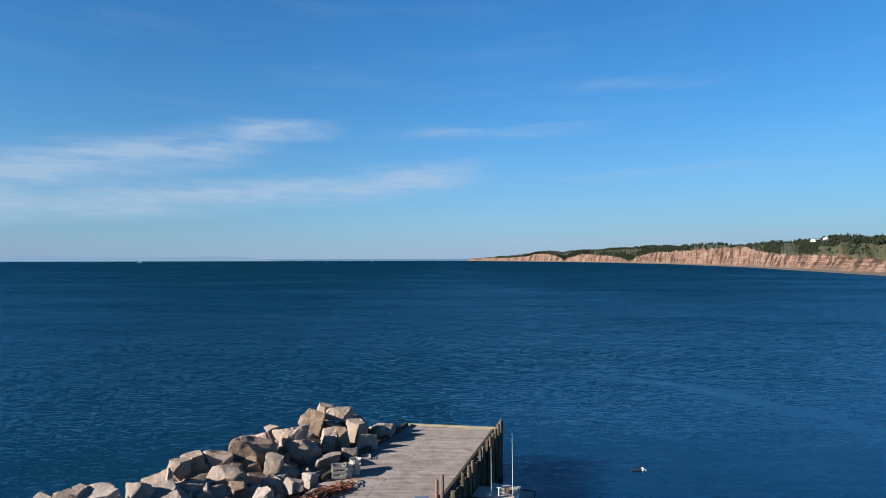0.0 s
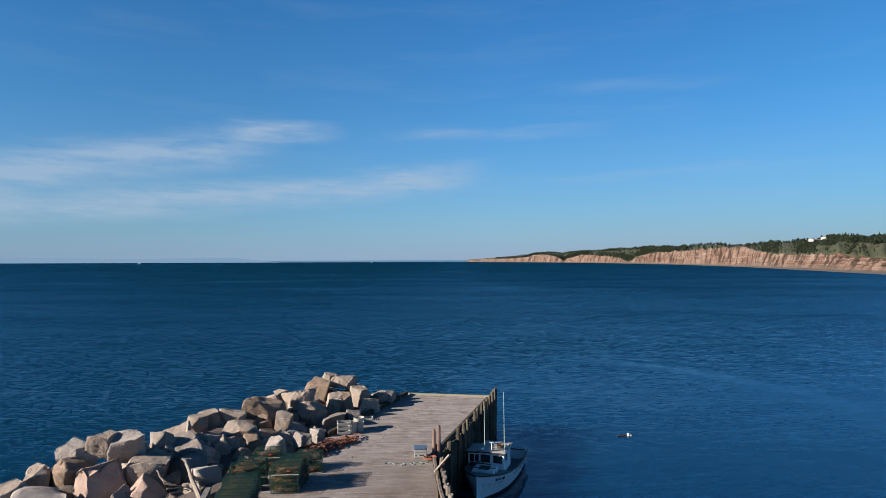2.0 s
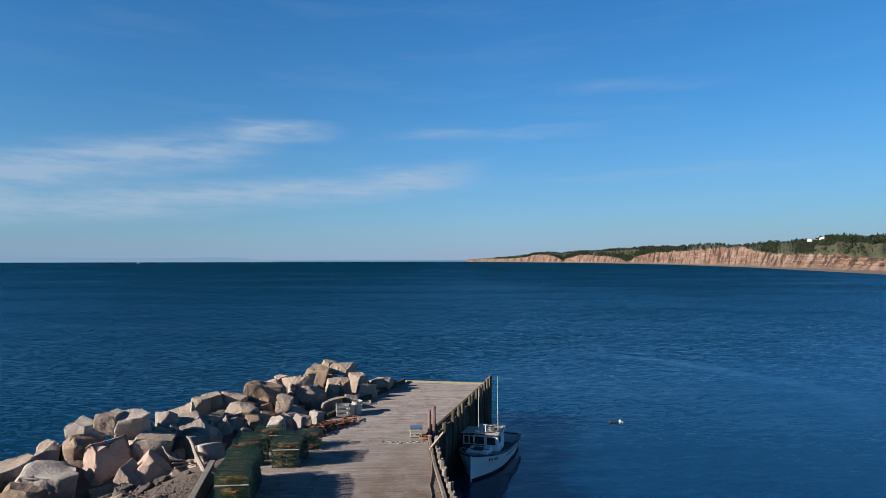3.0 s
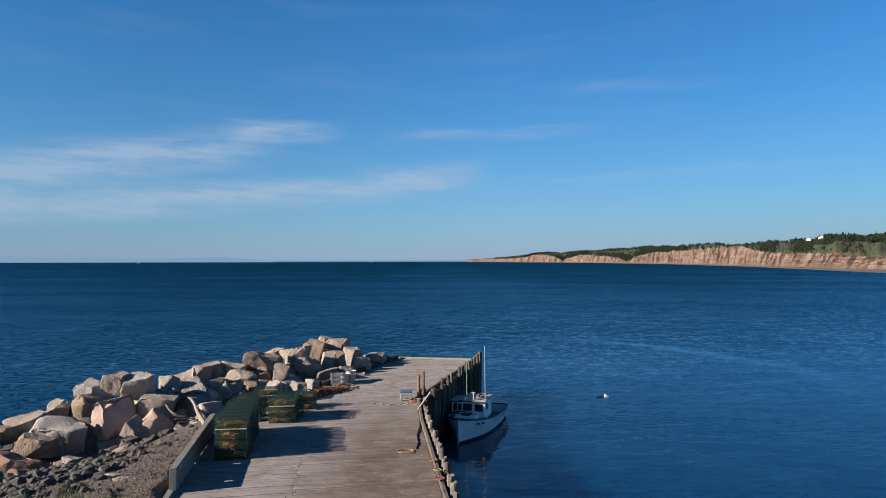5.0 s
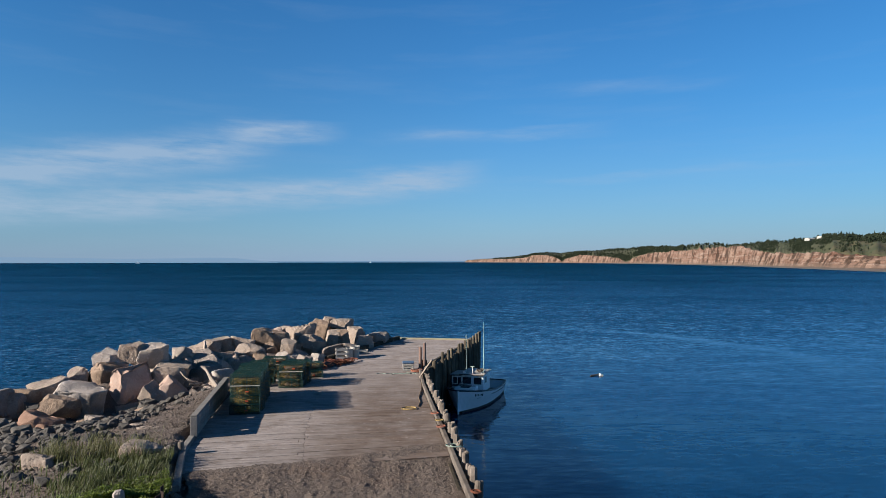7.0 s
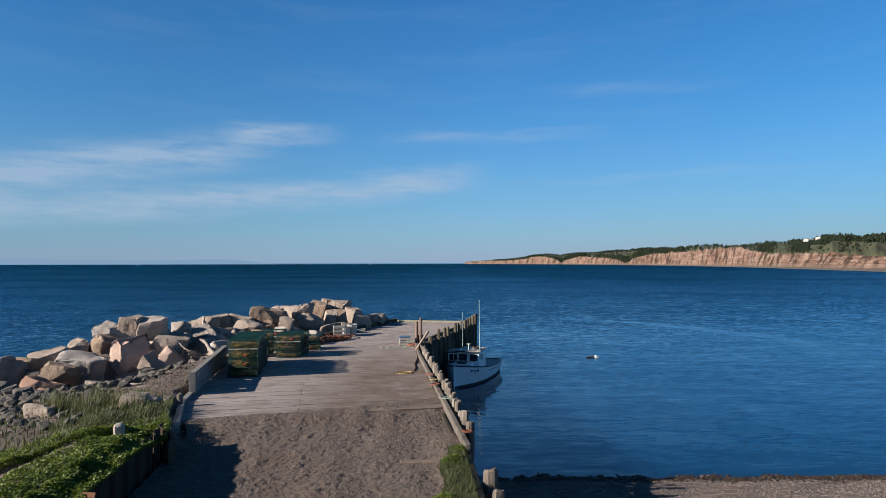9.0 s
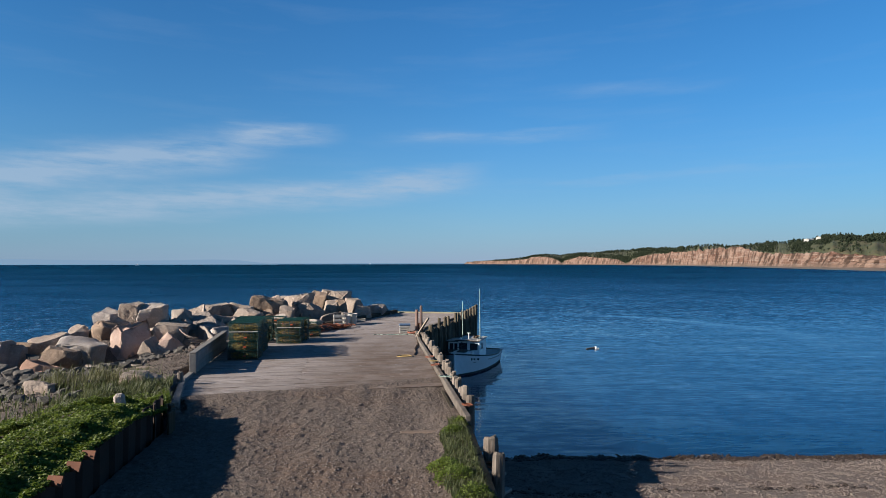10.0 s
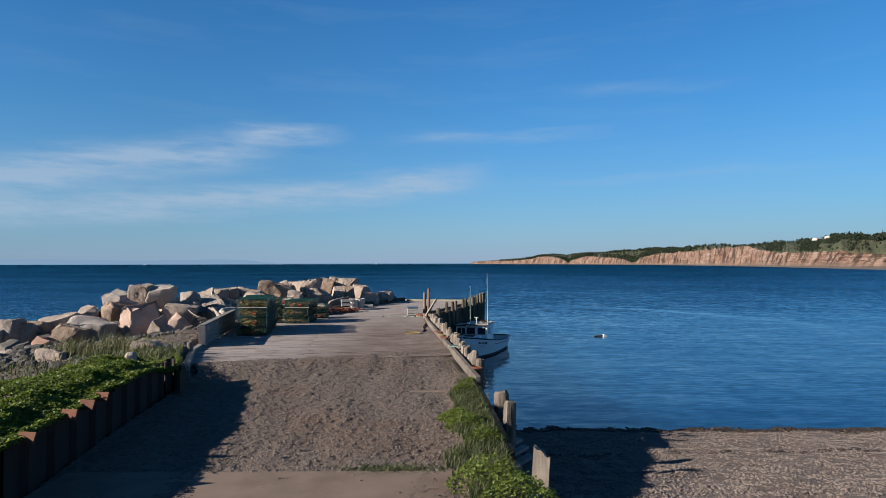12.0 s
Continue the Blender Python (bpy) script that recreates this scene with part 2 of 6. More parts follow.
M_DROPE = plain("brown_rope", (0.096, 0.064, 0.04), 0.95)
M_BUCKET = plain("white_plastic", (0.336, 0.32, 0.288), 0.45)
M_BLUE = plain("blue_lid", (0.056, 0.096, 0.16), 0.5)
M_HOUSE = plain("white_house_paint", (0.24, 0.24, 0.235), 0.6)
M_MAST = plain("pale_green_mast", (0.30, 0.38, 0.33), 0.5)
M_LADDER = surface("reddish_worn_post", (0.10, 0.055, 0.042), (0.27, 0.19, 0.16), 4.0, 20, 0.9, 0.6, 0.02, 0.15, stretch=(2, 2, 0.4))
M_DRIFT = surface("bleached_driftwood", (0.16, 0.13, 0.105), (0.28, 0.235, 0.20), 4, 50, 0.9, 0.4, 0.01, 0.1)


def glass():
    mt = bpy.data.materials.new("cabin_glass")
    mt.use_nodes = True
    b = mt.node_tree.nodes["Principled BSDF"]
    b.inputs["Base Color"].default_value = (0.02, 0.025, 0.03, 1)
    b.inputs["Roughness"].default_value = 0.05
    b.inputs["Coat Weight"].default_value = 0.5
    return mt


M_GLASS = glass()


def leaf_material(name, low, high, through_=0.35, spec=0.4):
    """Leaves: colour from leaf to leaf, half translucent."""
    mt = bpy.data.materials.new(name)
    mt.use_nodes = True
    k = Net(mt.node_tree)
    b = mt.node_tree.nodes["Principled BSDF"]
    geo = k.n("ShaderNodeNewGeometry")
    patch = k.span(k.noise(geo.outputs["Position"], 1.2, 3.0), 0.3, 0.7)
    fac = k.m("ADD", k.m("MULTIPLY", geo.outputs["Random Per Island"], 0.6), k.m("MULTIPLY", patch, 0.4))
    col = k.mix(fac, rgb(*low), rgb(*high))
    k.put(b.inputs["Base Color"], col)
    b.inputs["Roughness"].default_value = 0.6
    b.inputs["Specular IOR Level"].default_value = spec
    tr = k.n("ShaderNodeBsdfTranslucent", ins={"Color": col})
    mx = k.n("ShaderNodeMixShader", ins={0: through_, 1: b.outputs[0], 2: tr.outputs[0]})
    k.put(mt.node_tree.nodes["Material Output"].inputs[0], mx.outputs[0])
    return mt


M_LEAF = leaf_material("broad_leaves", (0.028, 0.058, 0.006), (0.17, 0.22, 0.032), 0.42)
M_GRASS = leaf_material("shore_grass", (0.022, 0.034, 0.010), (0.10, 0.115, 0.040), 0.42)
M_STRAW = leaf_material("dry_grass", (0.04, 0.055, 0.016), (0.14, 0.13, 0.055))
M_TREE = leaf_material("conifer_needles", (0.007, 0.012, 0.008), (0.028, 0.036, 0.021), 0.1, 0.05)


def water_material():
    """Sea: dark body, sky in its gloss, wind waves with slick lanes; smoother in the lee of the pier."""
    mt = bpy.data.materials.new("sea_water")
    mt.use_nodes = True
    k = Net(mt.node_tree)
    b = mt.node_tree.nodes["Principled BSDF"]
    geo = k.n("ShaderNodeNewGeometry").outputs["Position"]
    sep = k.n("ShaderNodeSeparateXYZ", ins={"Vector": geo})
    # lee: right of the pier, fading out towards open water
    warp = k.span(k.noise(k.scaled(geo, (0.03, 0.03, 0)), 1.0, 4.0), 0.3, 0.7, -9.0, 9.0)
    reach = k.m("ADD", k.m("SUBTRACT", sep.outputs[1], k.m("MULTIPLY", sep.outputs[0], 0.18)), warp)
    lee = k.m("MULTIPLY", k.span(reach, 28.0, 85.0, 1.0, 0.0), k.span(sep.outputs[0], -1.0, 3.0))
    gust = k.span(k.noise(k.scaled(geo, (0.006, 0.02, 0)), 1.0, 4.0), 0.35, 0.65, 0.85, 1.12)

    def slopes(sx, sy, detail, amp):
        """Random wave slopes of one size of wave."""
        tex = k.n("ShaderNodeTexNoise", ins={"Scale": 1.0, "Detail": detail, "Roughness": 0.6, "Vector": k.scaled(geo, (sx, sy, 0))})
        mid = k.n("ShaderNodeVectorMath", operation="SUBTRACT")
        k.put(mid.inputs[0], tex.outputs["Color"])
        mid.inputs[1].default_value = (0.5, 0.5, 0.5)
        return k.scaled(mid.outputs[0], (amp * 0.7, amp, 0))

    def plus(u, v):
        node = k.n("ShaderNodeVectorMath", operation="ADD")
        k.put(node.inputs[0], u)
        k.put(node.inputs[1], v)
        return node.outputs[0]

    waves = plus(slopes(0.12, 0.3, 2.0, 0.12), plus(slopes(1.0, 2.2, 3.0, 0.55), slopes(3.4, 6.5, 3.0, 0.6)))
    # long seas and cat's-paws that still show far out
    out = k.span(sep.outputs[1], 80.0, 500.0)
    far_seas = plus(slopes(0.03, 0.10, 4.0, 0.30), slopes(0.008, 0.03, 4.0, 0.18))
    calm = plus(slopes(0.18, 0.8, 3.0, 0.09), slopes(1.2, 4.6, 3.0, 0.17))
    # a curved slick lane off the pier head
    dx, dy = k.m("SUBTRACT", sep.outputs[0], 6.0), k.m("SUBTRACT", sep.outputs[1], 51.0)
    ring = k.m("SQRT", k.m("ADD", k.m("MULTIPLY", dx, dx), k.m("MULTIPLY", dy, dy)))
    ring = k.m("ADD", ring, k.span(k.noise(k.scaled(geo, (0.12, 0.12, 0)), 1.0, 3.0), 0.3, 0.7, -1.0, 1.0))
    lane = k.m("MULTIPLY", k.span(k.m("ABSOLUTE", k.m("SUBTRACT", ring, 29.9)), 0.2, 3.0, 1.0, 0.0), k.span(sep.outputs[0], 17.0, 27.0))
    force = k.m("MULTIPLY", k.m("MULTIPLY", k.m("SUBTRACT", 1.0, lee), gust), k.m("SUBTRACT", 1.0, k.m("MULTIPLY", lane, 0.65)))

    # steeper seas further out
    lean = k.span(k.m("LOGARITHM", k.m("MAXIMUM", sep.outputs[1], 10.0), 10.0), 1.75, 3.0, -0.10, -0.36)

    lean = k.m("ADD", lean, k.m("ADD", k.span(sep.outputs[0], -70.0, 15.0, -0.09, 0.0), k.span(sep.outputs[0], 20.0, 90.0, 0.0, -0.05)))

    def times(v, f):
        node = k.n("ShaderNodeVectorMath", operation="SCALE")
        k.put(node.inputs[0], v)
        k.put(node.inputs["Scale"], f)
        return node.outputs[0]

    tilt = plus(plus(plus(times(waves, force), times(far_seas, out)), times(calm, lee)), k.n("ShaderNodeCombineXYZ", ins={"Y": k.m("ADD", k.m("MULTIPLY", force, lean), k.m("MULTIPLY", lee, k.span(sep.outputs[0], 4.0, 40.0, 0.0, -0.065))), "Z": 1.0}).outputs[0])
    unit = k.n("ShaderNodeVectorMath", operation="NORMALIZE")
    k.put(unit.inputs[0], tilt)
    k.put(b.inputs["Normal"], unit.outputs[0])
    deep = k.mix(lee, rgb(0.001, 0.019, 0.042), rgb(0.001, 0.022, 0.062))
    k.put(b.inputs["Base Color"], deep)
    b.inputs["Roughness"].default_value = 0.08
    # light scattered back from below the surface
    b.subsurface_method = "BURLEY"
    b.inputs["Subsurface Weight"].default_value = 1.0
    b.inputs["Subsurface Scale"].default_value = 5.0
    b.inputs["Subsurface Radius"].default_value = (1.0, 1.0, 1.0)
    b.inputs["IOR"].default_value = 1.35
    return mt


M_WATER = water_material()


def cliff_material():
    """Bedded sandstone with shingle at the foot."""
    mt = bpy.data.materials.new("cliff_rock")
    mt.use_nodes = True
    k = Net(mt.node_tree)
    b = mt.node_tree.nodes["Principled BSDF"]
    g = k.n("ShaderNodeNewGeometry")
    geo = g.outputs["Position"]
    sep = k.n("ShaderNodeSeparateXYZ", ins={"Vector": geo})
    beds = k.noise(k.scaled(geo, (0.01, 0.01, 0.5)), 1.0, 4.0, 0.6)
    runs = k.noise(k.scaled(geo, (0.03, 0.03, 0.05)), 1.0, 5.0, 0.65)
    slots = k.noise(k.scaled(geo, (0.05, 0.05, 0.022)), 1.0, 5.0, 0.65)
    grit = k.noise(k.scaled(geo, (0.16, 0.16, 0.34)), 1.0, 6.0, 0.75)
    col = k.mix(k.span(runs, 0.38, 0.62), rgb(0.088, 0.046, 0.033), rgb(0.175, 0.118, 0.092))
    col = k.mix(k.span(beds, 0.52, 0.60, 0.0, 0.6), col, rgb(0.205, 0.16, 0.135))
    col = k.mix(k.span(grit, 0.54, 0.64, 0.0, 0.65), col, rgb(0.26, 0.21, 0.182))
    col = k.mix(k.span(slots, 0.43, 0.51, 0.9, 0.0), col, rgb(0.03, 0.019, 0.014))
    col = k.mix(k.span(grit, 0.36, 0.44, 0.7, 0.0), col, rgb(0.045, 0.028, 0.02))
    talus = k.m("ADD", sep.outputs[2], k.span(runs, 0.3, 0.7, -3.0, 3.0))
    col = k.mix(k.span(talus, 3.0, 7.0, 0.7, 0.0), col, rgb(0.10, 0.074, 0.06))
    col = k.mix(k.span(sep.outputs[2], 1.6, 2.6, 1.0, 0.0), col, rgb(0.065, 0.058, 0.055))
    k.put(b.inputs["Base Color"], col)
    b.inputs["Roughness"].default_value = 0.95
    b.inputs["Specular IOR Level"].default_value = 0.1
    return mt


M_CLIFF = cliff_material()
M_TURF = surface("cliff_top_turf", (0.018, 0.026, 0.012), (0.055, 0.060, 0.026), 0.05, 0.3, 0.95, 0.0, 0.0, 0.0, stain=(0.075, 0.058, 0.034), stain_scale=0.02)


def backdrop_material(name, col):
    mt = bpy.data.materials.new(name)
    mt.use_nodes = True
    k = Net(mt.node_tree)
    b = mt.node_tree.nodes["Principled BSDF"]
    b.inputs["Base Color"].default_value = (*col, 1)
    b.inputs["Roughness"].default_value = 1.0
    # blue emission stands in for the haze of distance; the land is no light source
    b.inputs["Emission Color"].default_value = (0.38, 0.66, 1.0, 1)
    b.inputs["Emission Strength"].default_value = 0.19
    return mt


M_FARLAND = backdrop_material("haze_glow_far_land", (0.02, 0.03, 0.04))


# ---- mesh helpers ----
def mesh_of(name, bm, material, smooth=False):
    me = bpy.data.meshes.new(name)
    bm.to_mesh(me)
    bm.free()
    if smooth:
        me.shade_smooth()
    for mt in material if isinstance(material, (list, tuple)) else (material,):
        me.materials.append(mt)
    return me


def part(name, bm, material, parent=None, label="", smooth=False):
    """One mesh object from a bmesh, under a thing or a part."""
    ob = new(name, mesh_of(name, bm, material, smooth))
    ob.parent = parent
    return tagged(ob, label)


def piece(name, me, parent, m):
    """One object on shared mesh data."""
    ob = new(name, me)
    ob.parent = parent
    ob.matrix_basis = m
    return ob


def raw(name, verts, faces, material, smooth=False, parent=None):
    me = bpy.data.meshes.new(name)
    me.from_pydata(verts, [], faces)
    me.validate()
    if smooth:
        me.shade_smooth()
    for mt in material if isinstance(material, (list, tuple)) else (material,):
        me.materials.append(mt)
    ob = new(name, me)
    ob.parent = parent
    return ob


def thing(name, x, y, z, yaw, label, category, group="", kind=""):
    ob = new(name)
    ob.matrix_basis = pose(x, y, z, 0, 0, yaw)
    ob.empty_display_size = 0.2
    return tagged(ob, label, category, group, kind)


def box(bm, sx, sy, sz, m=None, bevel=0.0):
    """A box centred on m."""
    made = bmesh.ops.create_cube(bm, size=1.0, matrix=(m or Matrix()) @ Matrix.Diagonal((sx, sy, sz, 1)))
    if bevel:
        edges = list({e for v in made["verts"] for e in v.link_edges})
        bmesh.ops.bevel(bm, geom=edges, offset=bevel, segments=1, affect="EDGES")
    return bm


def boxed(sx, sy, sz, m=None, bevel=0.0):
    return box(bmesh.new(), sx, sy, sz, m, bevel)


def rod(bm, a, b, r, r2=None, sides=8, caps=True):
    """A round bar from a to b."""
    a, b = Vector(a), Vector(b)
    d = b - a
    m = Matrix.Translation((a + b) / 2) @ d.to_track_quat("Z", "Y").to_matrix().to_4x4()
    bmesh.ops.create_cone(bm, cap_ends=caps, segments=sides, radius1=r, radius2=r if r2 is None else r2, depth=d.length, matrix=m)
    return bm


def tube(bm, pts, r, sides=6):
    """A bent round bar through pts."""
    pts = [Vector(p) for p in pts]
    rings = []
    for i, p in enumerate(pts):
        d = (pts[min(i + 1, len(pts) - 1)] - pts[max(i - 1, 0)]).normalized()
        q = d.to_track_quat("Z", "Y").to_matrix()
        rings.append([bm.verts.new(p + q @ Vector((r * math.cos(a), r * math.sin(a), 0))) for a in (j * 2 * math.pi / sides for j in range(sides))])
    for s, t in zip(rings, rings[1:]):
        for j in range(sides):
            bm.faces.new((s[j], s[(j + 1) % sides], t[(j + 1) % sides], t[j]))
    for ring in (rings[0][::-1], rings[-1]):
        bm.faces.new(ring)
    return bm


def relief(x, y):
    """Uneven ground."""
    return 0.10 * noise.noise((x * 0.7, y * 0.7, 0)) + 0.05 * noise.noise((x * 2.3, y * 2.3, 5))


def lerp(table, v):
    """Piecewise linear y at v from ((x, y), ...)."""
    return float(np.interp(v, [a for a, _ in table], [b for _, b in table]))


# ---- plan: edges of the pier, water at z = 0 ----
DECK = 2.95
ROAD = 2.80
LEFT = ((-30, -4.2), (1.3, -4.4), (4.2, -4.9), (9.0, -5.66), (9.6, -5.9), (12.4, -7.3), (16.2, -8.35), (24.0, -9.5), (33.0, -6.75), (44.6, -2.55))
RIGHT = ((-30, 2.6), (1.0, 2.4), (5.0, 2.25), (9.2, 2.02), (17.7, 1.05), (25.0, 0.2), (29.5, -0.15), (43.6, 4.0))
CREST = ((10.0, -24.0), (18.0, -20.5), (24.3, -18.2), (27.3, -15.6), (30.5, -13.6), (35.6, -10.7), (40.5, -8.6), (42.4, -7.4), (46.0, -5.0))


def smooth(a, b, v):
    u = min(1.0, max(0.0, (v - a) / (b - a)))
    return u * u * (3 - 2 * u)


def hedge_back(y):
    """Far edge of the leafy hedge behind the sheet piling."""
    return -7.75 + 0.2 * (y - 3.0)


def height(x, y):
    """The ground: shingle beach, causeway fill, shore bank and the core of the breakwater."""
    xl, xr = lerp(LEFT, y), lerp(RIGHT, y)
    if y < 15.6:
        beach = 0.165 * (15.6 - y)
    else:
        beach = -0.2 * (y - 15.6)
    beach = max(-3.0, min(beach, 2.6 + 0.02 * max(0, 2 - y)))
    if xl - 0.85 * (y < 9.5) < x < xr:
        z = ROAD - 0.12 if y < 14.5 else max(-3.0, ROAD - 0.12 - 1.2 * (y - 14.5))
    elif x >= xr:
        z = beach
    else:
        d = xl - x - 0.85 * (y < 9.5)
        bank = 3.12 - 0.03 * d - 0.0085 * max(0.0, d - 1) ** 2
        bank = bank - 1.3 * smooth(16, 26, y) * smooth(0.5, 6, d) - 4.5 * smooth(27, 33, y)
        bank += 0.3 * smooth(10.2, 8.8, y) * smooth(3.0, 1.5, d)
        bank += 0.34 * smooth(1.9, 1.0, d) * smooth(9.3, 6.5, y)
        z = max(-3.0, bank)
    # breakwater core
    if 12 < y < 50 and x < xl + 0.6:
        cx = lerp(CREST, min(max(y, 10), 46))
        off = x - cx
        top = 3.72 - 3.9 * smooth(43.0, 47.0, y) - 1.75 * smooth(28.5, 22, y)
        if off > 0:
            core = top - 0.33 * off
        else:
            core = top + 0.62 * off
        z = max(z, core)
    return z


# ---- sea, ground, far land ----
def build_sea():
    radii = [0.0] + [6 * 1.22 ** i for i in range(42)]
    radii = [r for r in radii if r < 16000] + [16000]
    sides, verts, faces = 72, [(0, 25, 0)], []
    for r in radii[1:]:
        verts += [(r * math.cos(2 * math.pi * j / sides), 25 + r * math.sin(2 * math.pi * j / sides), 0) for j in range(sides)]
    for j in range(sides):
        faces.append((0, 1 + j, 1 + (j + 1) % sides))
    for i in range(len(radii) - 2):
        a, b = 1 + i * sides, 1 + (i + 1) * sides
        for j in range(sides):
            faces.append((a + j, b + j, b + (j + 1) % sides, a + (j + 1) % sides))
    tagged(raw("water", verts, faces, M_WATER, True), "deep blue wind-rippled sea, calmer beside the pier", "sea", kind="structure")


def build_ground():
    xs = [-2500, -800, -250, -90] + list(np.arange(-46, 46.01, 0.36)) + [90, 250, 800, 2500]
    ys = [-2500, -800, -250, -80] + list(np.arange(-24, 52.01, 0.36)) + [90, 250]
    verts, faces = [], []
    for y in ys:
        for x in xs:
            z = height(x, y)
            if z > -2.5:
                z += relief(x, y)
            if abs(x) > 47 or y > 53:
                z = -3.0 if y > 14 else max(1.5, z)
            verts.append((float(x), float(y), z))
    n = len(xs)
    for j in range(len(ys) - 1):
        for i in range(n - 1):
            faces.append((j * n + i, j * n + i + 1, (j + 1) * n + i + 1, (j + 1) * n + i))
    tagged(raw("ground", verts, faces, M_BEACH, True), "grey-brown shingle beach and stony shore bank", "ground", kind="structure")


# far coast: bearing (x over y), distance, cliff top, ridge without trees
COAST = ((0.92, 380, 11, 34), (0.80, 450, 12, 38), (0.723, 520, 13.1, 41.5), (0.69, 560, 15.1, 45), (0.662, 600, 17.4, 49.5), (0.639, 640, 18.2, 50), (0.616, 690, 19.1, 47),
         (0.57, 780, 19, 48), (0.524, 930, 24.2, 51), (0.50, 1030, 34, 48), (0.478, 1100, 36.2, 47), (0.432, 1290, 35.2, 61), (0.386, 1550, 35.1, 58), (0.339, 1830, 32, 74),
         (0.320, 1930, 22, 76), (0.305, 2000, 5, 78), (0.292, 2150, 19, 78), (0.256, 2450, 30, 74), (0.228, 2650, 36, 72), (0.205, 2850, 20, 74),
         (0.199, 2950, 7, 74), (0.190, 3000, 24, 73), (0.172, 3150, 41, 72), (0.150, 3400, 41.6, 69), (0.140, 3500, 30, 58), (0.108, 3800, 22, 48),
         (0.08, 4150, 23, 36), (0.055, 4450, 20, 28), (0.043, 4600, 17, 21), (0.038, 4650, 3, 3))


def coast_at(u):
    us = [-c[0] for c in COAST]
    return [float(np.interp(-u, us, [c[i] for c in COAST])) for i in (1, 2, 3)]


def build_headland():
    us, u = [], 0.92
    while u > 0.038:
        us.append(u)
        u -= 0.0012
    rows = 18
    inland = (0.004, 0.03, 0.08, 0.15, 0.24, 0.36, 0.6)
    verts, faces = [], []
    for u in us:
        dist, top, ridge = coast_at(u)
        k = dist / 1000
        top *= 1 + 0.08 * noise.noise((u * 90, 0, 0)) + 0.05 * noise.noise((u * 110, 3, 0))
        px = u * dist
        top *= 1 + 0.10 * noise.noise((dist * 0.03, 5, 0)) + 0.07 * noise.noise((dist * 0.09, 8, 0))
        gully = 8 * noise.fractal((px * 0.018, 7, 0), 1.0, 2.0, 2) + 5 * abs(noise.noise((px * 0.035, 2, 0)))
        line = [(-16, -2.0), (-9, 0.3), (-4, 1.7)]
        for r in range(rows):
            f = r / (rows - 1)
            back = 14 * f + 8 * f * f + gully * (0.35 + 0.65 * f) + 2.6 * noise.noise((px * 0.07, f * 2.5, 1)) + 2.2 * noise.noise((px * 0.13, f * 6.0, 9))
            back += 2.4 * noise.noise((px * 0.3, f * 9.0, 5)) + 2.6 * noise.noise((px * 0.012, f * 13.0, 3)) - 7 * max(0.0, 0.35 - f) * (1 + noise.noise((px * 0.03, 0, 4)))
            line.append((back, 2.2 + (top - 2.2) * f))
        for q in inland:
            rise = ridge - top
            z = top + rise * (1 - math.exp(-4.5 * q)) + 3 * noise.noise((u * 60, q * 9, 2))
            line.append((24 + q * dist, z))
        for back, z in line:
            y = dist + back
            verts.append((u * y, y, z))
    n = 3 + rows + len(inland)
    for i in range(len(us) - 1):
        for j in range(n - 1):
            a = i * n + j
            faces.append((a, a + 1, a + n + 1, a + n))
    ob = raw("headland", verts, faces, (M_CLIFF, M_TURF))
    for i, poly in enumerate(ob.data.polygons):
        poly.material_index = 1 if i % (n - 1) >= 2 + rows else 0
    tagged(ob, "sunlit pink sandstone sea cliff with turf on top", "cliff", kind="structure")


def coast_height(u, q):
    dist, top, ridge = coast_at(u)
    return top + (ridge - top) * (1 - math.exp(-4.5 * q)), dist + 24 + q * dist


def conifer(verts, faces, x, y, z, h, rnd, broad):
    """A ragged tree of a trunk and stacked whorls of drooping sprays, spired or round-headed."""
    tiers = rnd.randint(3, 5)
    n0 = len(verts)
    verts += [(x - 0.2, y, z - 1), (x + 0.2, y, z - 1), (x, y, z + h * 0.8)]
    faces.append((n0, n0 + 1, n0 + 2))
    girth = h * (rnd.uniform(0.28, 0.46) if broad else rnd.uniform(0.13, 0.22))
    for t in range(tiers):
        f = t / tiers
        r = girth * (math.sin(math.pi * (0.25 + 0.7 * f)) if broad else (1 - f) ** 0.8) * rnd.uniform(0.7, 1.25)
        za = z + h * (0.04 + 0.8 * f)
        zb = za + h * (rnd.uniform(0.2, 0.34) if broad else rnd.uniform(0.25, 0.4))
        arms = 5
        turn = rnd.uniform(0, 6)
        ox, oy = rnd.uniform(-0.25, 0.25) * girth, rnd.uniform(-0.25, 0.25) * girth
        n = len(verts)
        verts.append((x + ox, y + oy, min(zb, z + h)))
        for a in range(arms * 2):
            ang = turn + a * math.pi / arms
            rr = r * (rnd.uniform(0.8, 1.25) if a % 2 == 0 else rnd.uniform(0.45, 0.8))
            verts.append((x + ox + rr * math.cos(ang), y + oy + rr * math.sin(ang), za + rnd.uniform(-0.08, 0.08) * h))
        for a in range(arms * 2):
            faces.append((n, n + 1 + a, n + 1 + (a + 1) % (arms * 2)))


